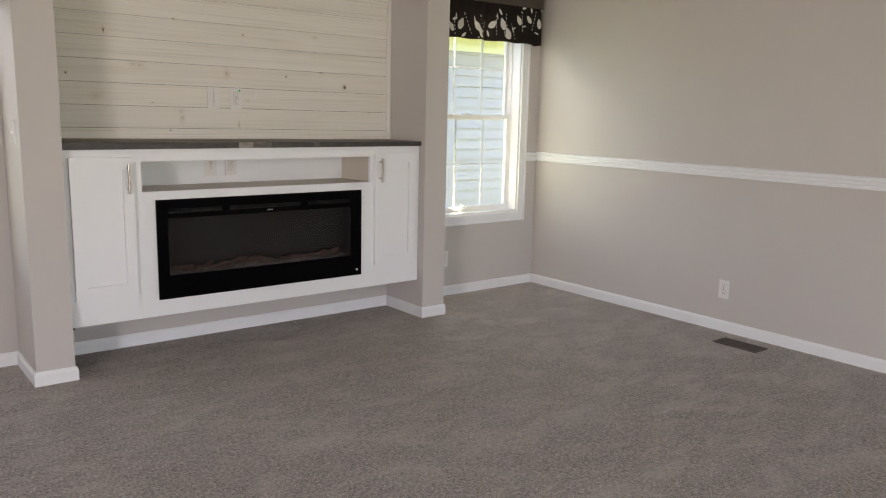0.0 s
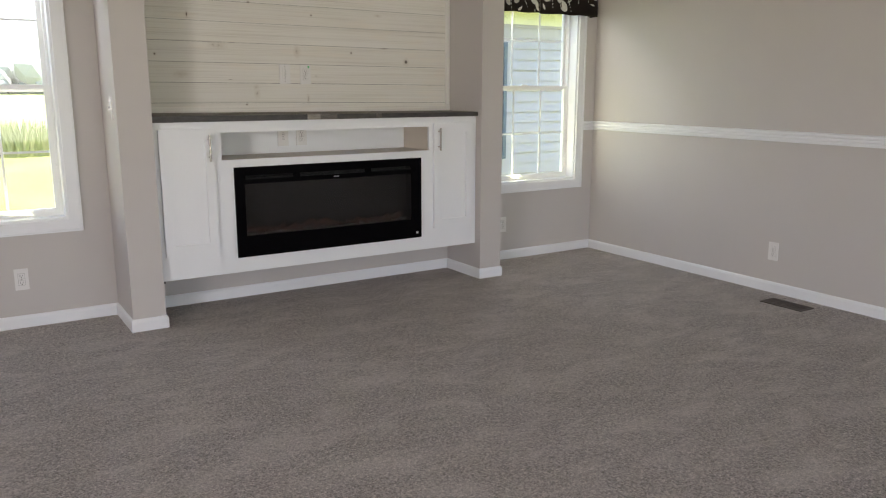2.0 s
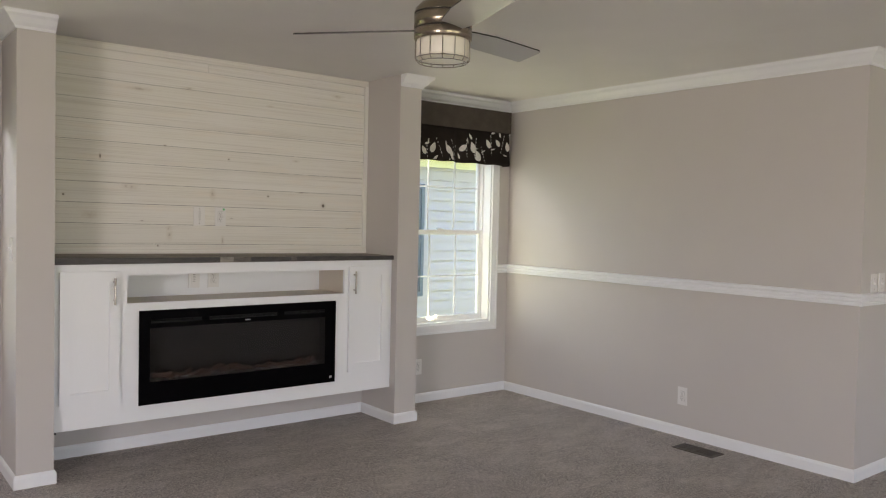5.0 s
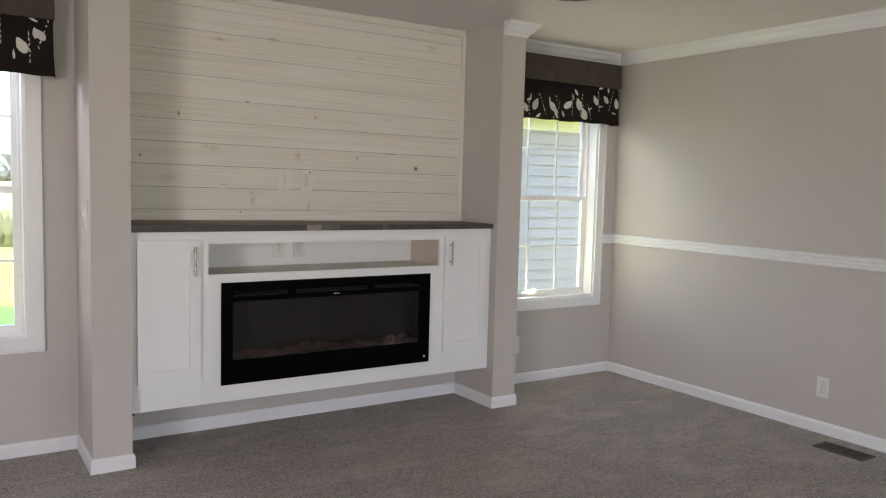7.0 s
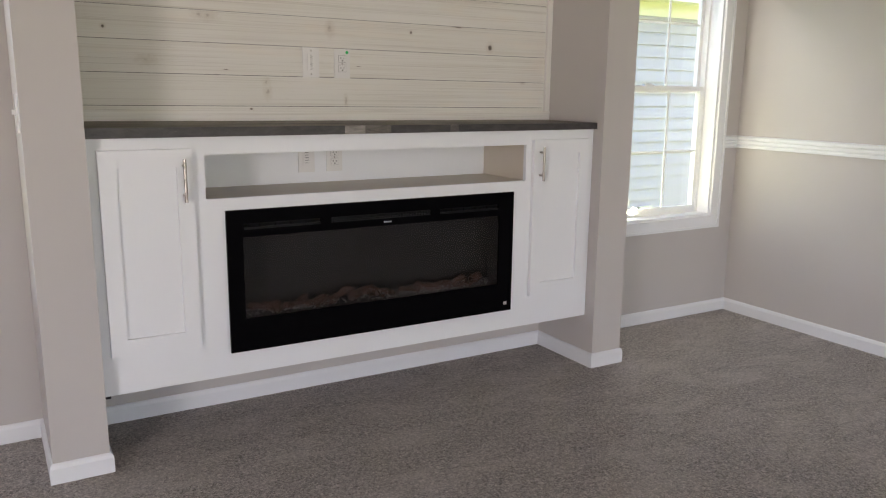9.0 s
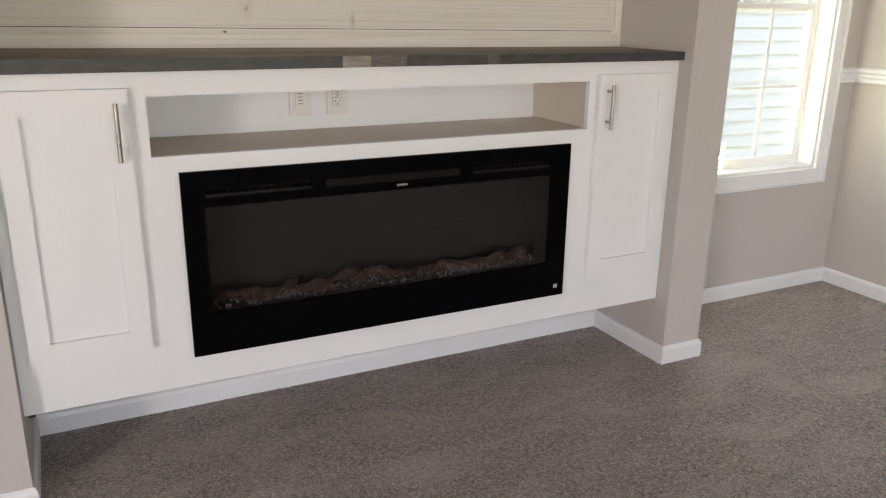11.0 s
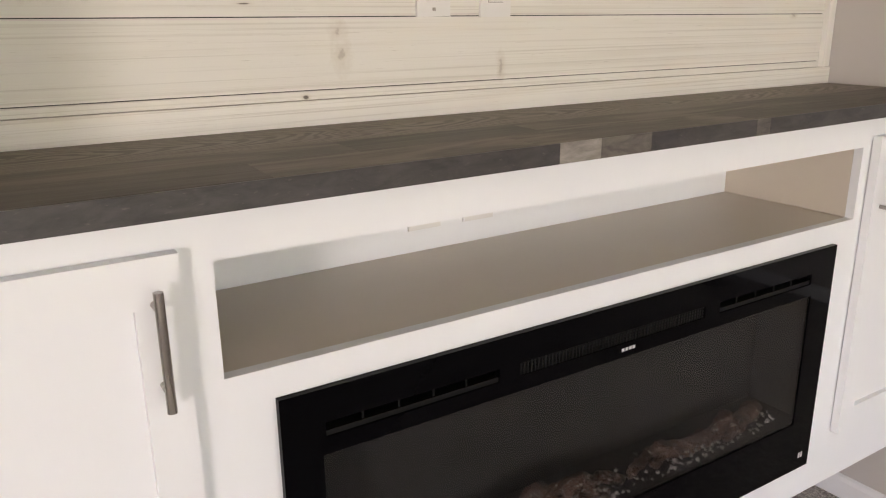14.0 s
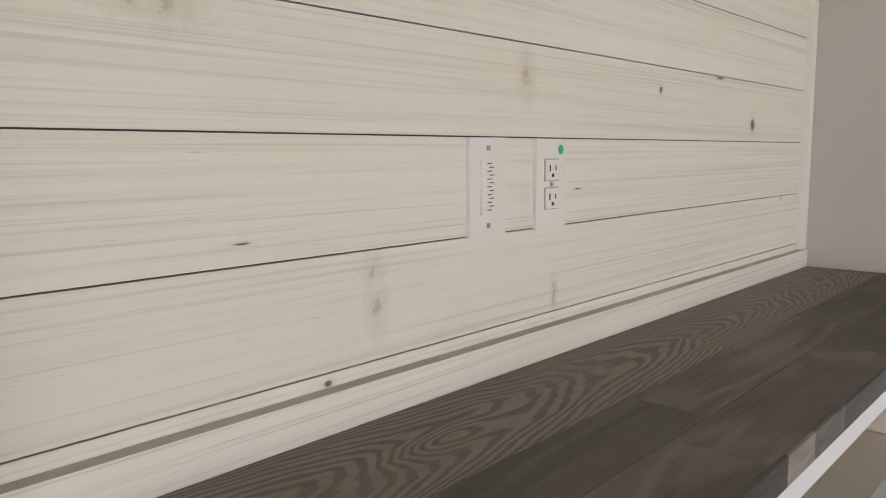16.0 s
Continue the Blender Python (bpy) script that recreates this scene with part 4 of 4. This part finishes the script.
for i in range(n):
    s, s2 = 2 * math.pi * i / n, 2 * math.pi * (i + 1) / n
    c0, c1 = (math.cos(s), math.sin(s)), (math.cos(s2), math.sin(s2))
    rod(bm, (0.119 * c0[0], 0.119 * c0[1], -0.238), (0.119 * c0[0], 0.119 * c0[1], -0.322), 0.0018, 6)
    rod(bm, (0.119 * c0[0], 0.119 * c0[1], -0.322), (0.119 * c1[0], 0.119 * c1[1], -0.322), 0.0022, 6)
    rod(bm, (0.119 * c0[0], 0.119 * c0[1], -0.322), (0.104 * c0[0], 0.104 * c0[1], -0.337), 0.0018, 6)
    rod(bm, (0.104 * c0[0], 0.104 * c0[1], -0.337), (0.104 * c1[0], 0.104 * c1[1], -0.337), 0.0020, 6)
finish(bm, "cage", NICKEL, fan)
for ang in (130.7, 10.7, 250.7):
    bm = bmesh.new()
    L0, L1, hw = 0.10, 0.648, 0.071
    outline = [(L0, -0.045), (L0 + 0.06, -0.056), (L0 + 0.2, -hw), (L1 - 0.02, -hw), (L1 - 0.004, -hw + 0.008), (L1, -hw + 0.012), (L1 + 0.004, hw - 0.012), (L1 + 0.002, hw - 0.004), (L1 - 0.006, hw), (L0 + 0.2, hw), (L0 + 0.06, 0.056), (L0, 0.045)]
    lo = [bm.verts.new((x, y, -0.0035)) for x, y in outline]
    hi = [bm.verts.new((x, y, 0.0035)) for x, y in outline]
    f = bm.faces.new(lo[::-1])
    bm.faces.new(hi)
    for i in range(len(outline)):
        q = bm.faces.new((lo[i], lo[(i + 1) % len(lo)], hi[(i + 1) % len(lo)], hi[i]))
        q.material_index = 1
    b = finish(bm, "blade", [BLADE, EDGE], fan)
    b.matrix_basis = Matrix.Translation((0, 0, -0.198)) @ pose(0, 0, 0, 0, 0, ang) @ pose(0, 0, 0, -13, 0, 0)

# ---- outside: ground, neighbouring house, field edge ----
GZ = -0.75
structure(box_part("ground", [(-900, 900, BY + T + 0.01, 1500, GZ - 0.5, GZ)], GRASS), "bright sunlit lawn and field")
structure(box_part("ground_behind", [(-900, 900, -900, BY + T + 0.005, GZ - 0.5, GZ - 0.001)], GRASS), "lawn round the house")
HY = 8.2
hs = thing("neighbour_house", (9.5, HY, GZ), "white vinyl-sided house with blue-grey shutters", "house")
hb = (9.5, HY, GZ)
HX0, HX1, HZ1 = 4.6, 17.0, 2.24
box_part("wall", [(HX0, HX1, HY + 0.02, HY + 6, GZ, HZ1 + 0.1)], SIDING, hs, hb)
step = 0.135
bm = bmesh.new()
vs = [bm.verts.new(q) for q in ((HX0, HY - 0.012, 0), (HX1, HY - 0.012, 0), (HX1, HY + 0.010, step), (HX0, HY + 0.010, step), (HX0, HY + 0.02, 0), (HX1, HY + 0.02, 0), (HX0, HY + 0.02, step), (HX1, HY + 0.02, step))]
for q in ((0, 1, 2, 3), (0, 4, 5, 1), (3, 2, 7, 6), (0, 3, 6, 4), (1, 5, 7, 2)):
    bm.faces.new([vs[w] for w in q])
first = finish(bm, "siding_course", SIDING, hs, (hb[0], hb[1], 0))
first.location.z = 0.3
for k in range(1, 20):
    course = new("siding_course", first.data)
    course.parent = hs
    course.location.z = 0.3 + k * step
box_part("soffit", [(HX0 - 0.3, HX1 + 0.3, HY - 0.35, HY + 0.03, HZ1 + 0.06, HZ1 + 0.09)], SOFFIT, hs, hb)
box_part("fascia", [(HX0 - 0.3, HX1 + 0.3, HY - 0.375, HY - 0.35, HZ1 + 0.04, HZ1 + 0.2)], SOFFIT, hs, hb)
box_part("frieze", [(HX0, HX1, HY - 0.03, HY - 0.013, HZ1 - 0.09, HZ1 + 0.06)], SOFFIT, hs, hb)
bm = bmesh.new()
vs = [bm.verts.new(q) for q in ((HX0 - 0.3, HY - 0.38, HZ1 + 0.2), (HX1 + 0.3, HY - 0.38, HZ1 + 0.2), (HX1 + 0.3, HY + 3.0, HZ1 + 1.5), (HX0 - 0.3, HY + 3.0, HZ1 + 1.5), (HX1 + 0.3, HY + 6.4, HZ1 + 0.2), (HX0 - 0.3, HY + 6.4, HZ1 + 0.2))]
bm.faces.new((vs[0], vs[1], vs[2], vs[3]))
bm.faces.new((vs[3], vs[2], vs[4], vs[5]))
bm.faces.new((vs[0], vs[3], vs[5]))
bm.faces.new((vs[1], vs[4], vs[2]))
bm.faces.new((vs[0], vs[5], vs[4], vs[1]))
finish(bm, "roof", ROOF, hs, hb)
for sx in (6.08, 8.80):
    bx = [(sx, sx + 0.05, HY - 0.045, HY - 0.012, 0.43, 1.92), (sx + 0.39, sx + 0.44, HY - 0.045, HY - 0.012, 0.43, 1.92), (sx + 0.05, sx + 0.39, HY - 0.045, HY - 0.012, 0.43, 0.50), (sx + 0.05, sx + 0.39, HY - 0.045, HY - 0.012, 1.85, 1.92), (sx + 0.05, sx + 0.39, HY - 0.045, HY - 0.012, 1.14, 1.20)]
    bx += [(sx + 0.05, sx + 0.39, HY - 0.037, HY - 0.014, 0.51 + i * 0.045, 0.54 + i * 0.045) for i in range(14)] + [(sx + 0.05, sx + 0.39, HY - 0.037, HY - 0.014, 1.21 + i * 0.045, 1.24 + i * 0.045) for i in range(14)]
    bx += [(sx + 0.05, sx + 0.39, HY - 0.024, HY - 0.013, 0.5, 1.85)]
    box_part("shutter", bx, SHUTTER, hs, hb)
box_part("outlet_box", [(7.45, 7.65, HY - 0.045, HY - 0.012, -0.25, 0.02)], SOFFIT, hs, hb, 0.006)

# tall dry grass beyond the lawn and a far tree line
rw = random.Random(3)
bm = bmesh.new()
for i in range(9000):
    x, y = rw.uniform(-22, 9), rw.uniform(26.5, 31)
    h, w = rw.uniform(0.35, 1.1), rw.uniform(0.02, 0.06)
    dx, dy = rw.uniform(-0.25, 0.25), rw.uniform(-0.2, 0.2)
    bm.faces.new([bm.verts.new(q) for q in ((x - w, y, GZ), (x + w, y, GZ), (x + dx, y + dy, GZ + h))])
tagged(finish(bm, "tall_grass", WEED), "tall sunlit weeds at the edge of the lawn", "grass", kind="stuff")
bm = bmesh.new()
for i in range(1500):
    x, y = rw.uniform(-160, 120), rw.uniform(230, 260)
    s = rw.uniform(1.5, 4.0)
    z = GZ + s * 0.5 + rw.random() ** 2 * 5
    res = bmesh.ops.create_icosphere(bm, subdivisions=1, radius=s)
    for vv in res["verts"]:
        vv.co = Vector((x, y, z)) + vv.co * rw.uniform(0.7, 1.2)
tagged(finish(bm, "far_woods", TREE), "distant hazy line of trees", "trees", kind="stuff")

# ---- shiplap boards with their frame ----
JZ = [1.2455 + 0.1222 * i for i in range(10)] + [2.406]
SX0, SX1 = PL1 + 0.001, 3.390
sh = thing("shiplap_panel", (2.32, BY, 1.187), "whitewashed knotty pine shiplap panel over the mantel", "wall panel")
sb = Vector((2.32, BY, 1.187))
SLOPE = 0.0065        # the boards were hung a little out of level
lows = [1.205] + JZ
for a, b in zip(lows, JZ):
    for u0, u1 in (((SX0, 2.21), (2.2115, SX1)) if a > 2.3 else ((SX0, SX1),)):
        bm = bmesh.new()
        c = Vector(((u0 + u1) / 2, (SY + BY) / 2, (a + b) / 2))
        lean = SLOPE * (SX1 - c.x)
        boxes_bm(bm, [(u0, u1, SY, BY - 0.0005, a + 0.0009, b - 0.0009)])
        pk = finish(bm, "plank", SHIPLAP, None, c, 0.0012, segs=1)
        pk.parent = sh
        pk.matrix_basis = pose(*(c - sb + Vector((0, 0, lean))), 0, math.degrees(SLOPE), 0)
box_part("backing", [(SX0, SX1, BY - 0.004, BY - 0.0008, 1.19, 2.44)], HOLE, sh, sb)
for nm, q in (("bottom_trim", (SX0, PR0 - 0.001, SY - 0.018, SY - 0.0005, 1.1872, 1.230)), ("top_trim", (SX0, PR0 - 0.001, SY - 0.012, BY - 0.001, 2.407, 2.448)), ("side_trim", (SX1, PR0 - 0.001, SY - 0.014, BY - 0.001, 1.2305, 2.4065))):
    bm = bmesh.new()
    c = Vector(((q[0] + q[1]) / 2, (q[2] + q[3]) / 2, (q[4] + q[5]) / 2))
    boxes_bm(bm, [q])
    if nm == "bottom_trim":
        for vv in bm.verts:
            vv.co.z += SLOPE * (SX1 - vv.co.x)
        bm.faces.ensure_lookup_table()
        bm.faces[1].material_index = 1
    pk = finish(bm, nm, [PINE if nm == "side_trim" else SHIPLAP, RAWTOP], None, c)
    pk.parent = sh
    pk.location = c - sb
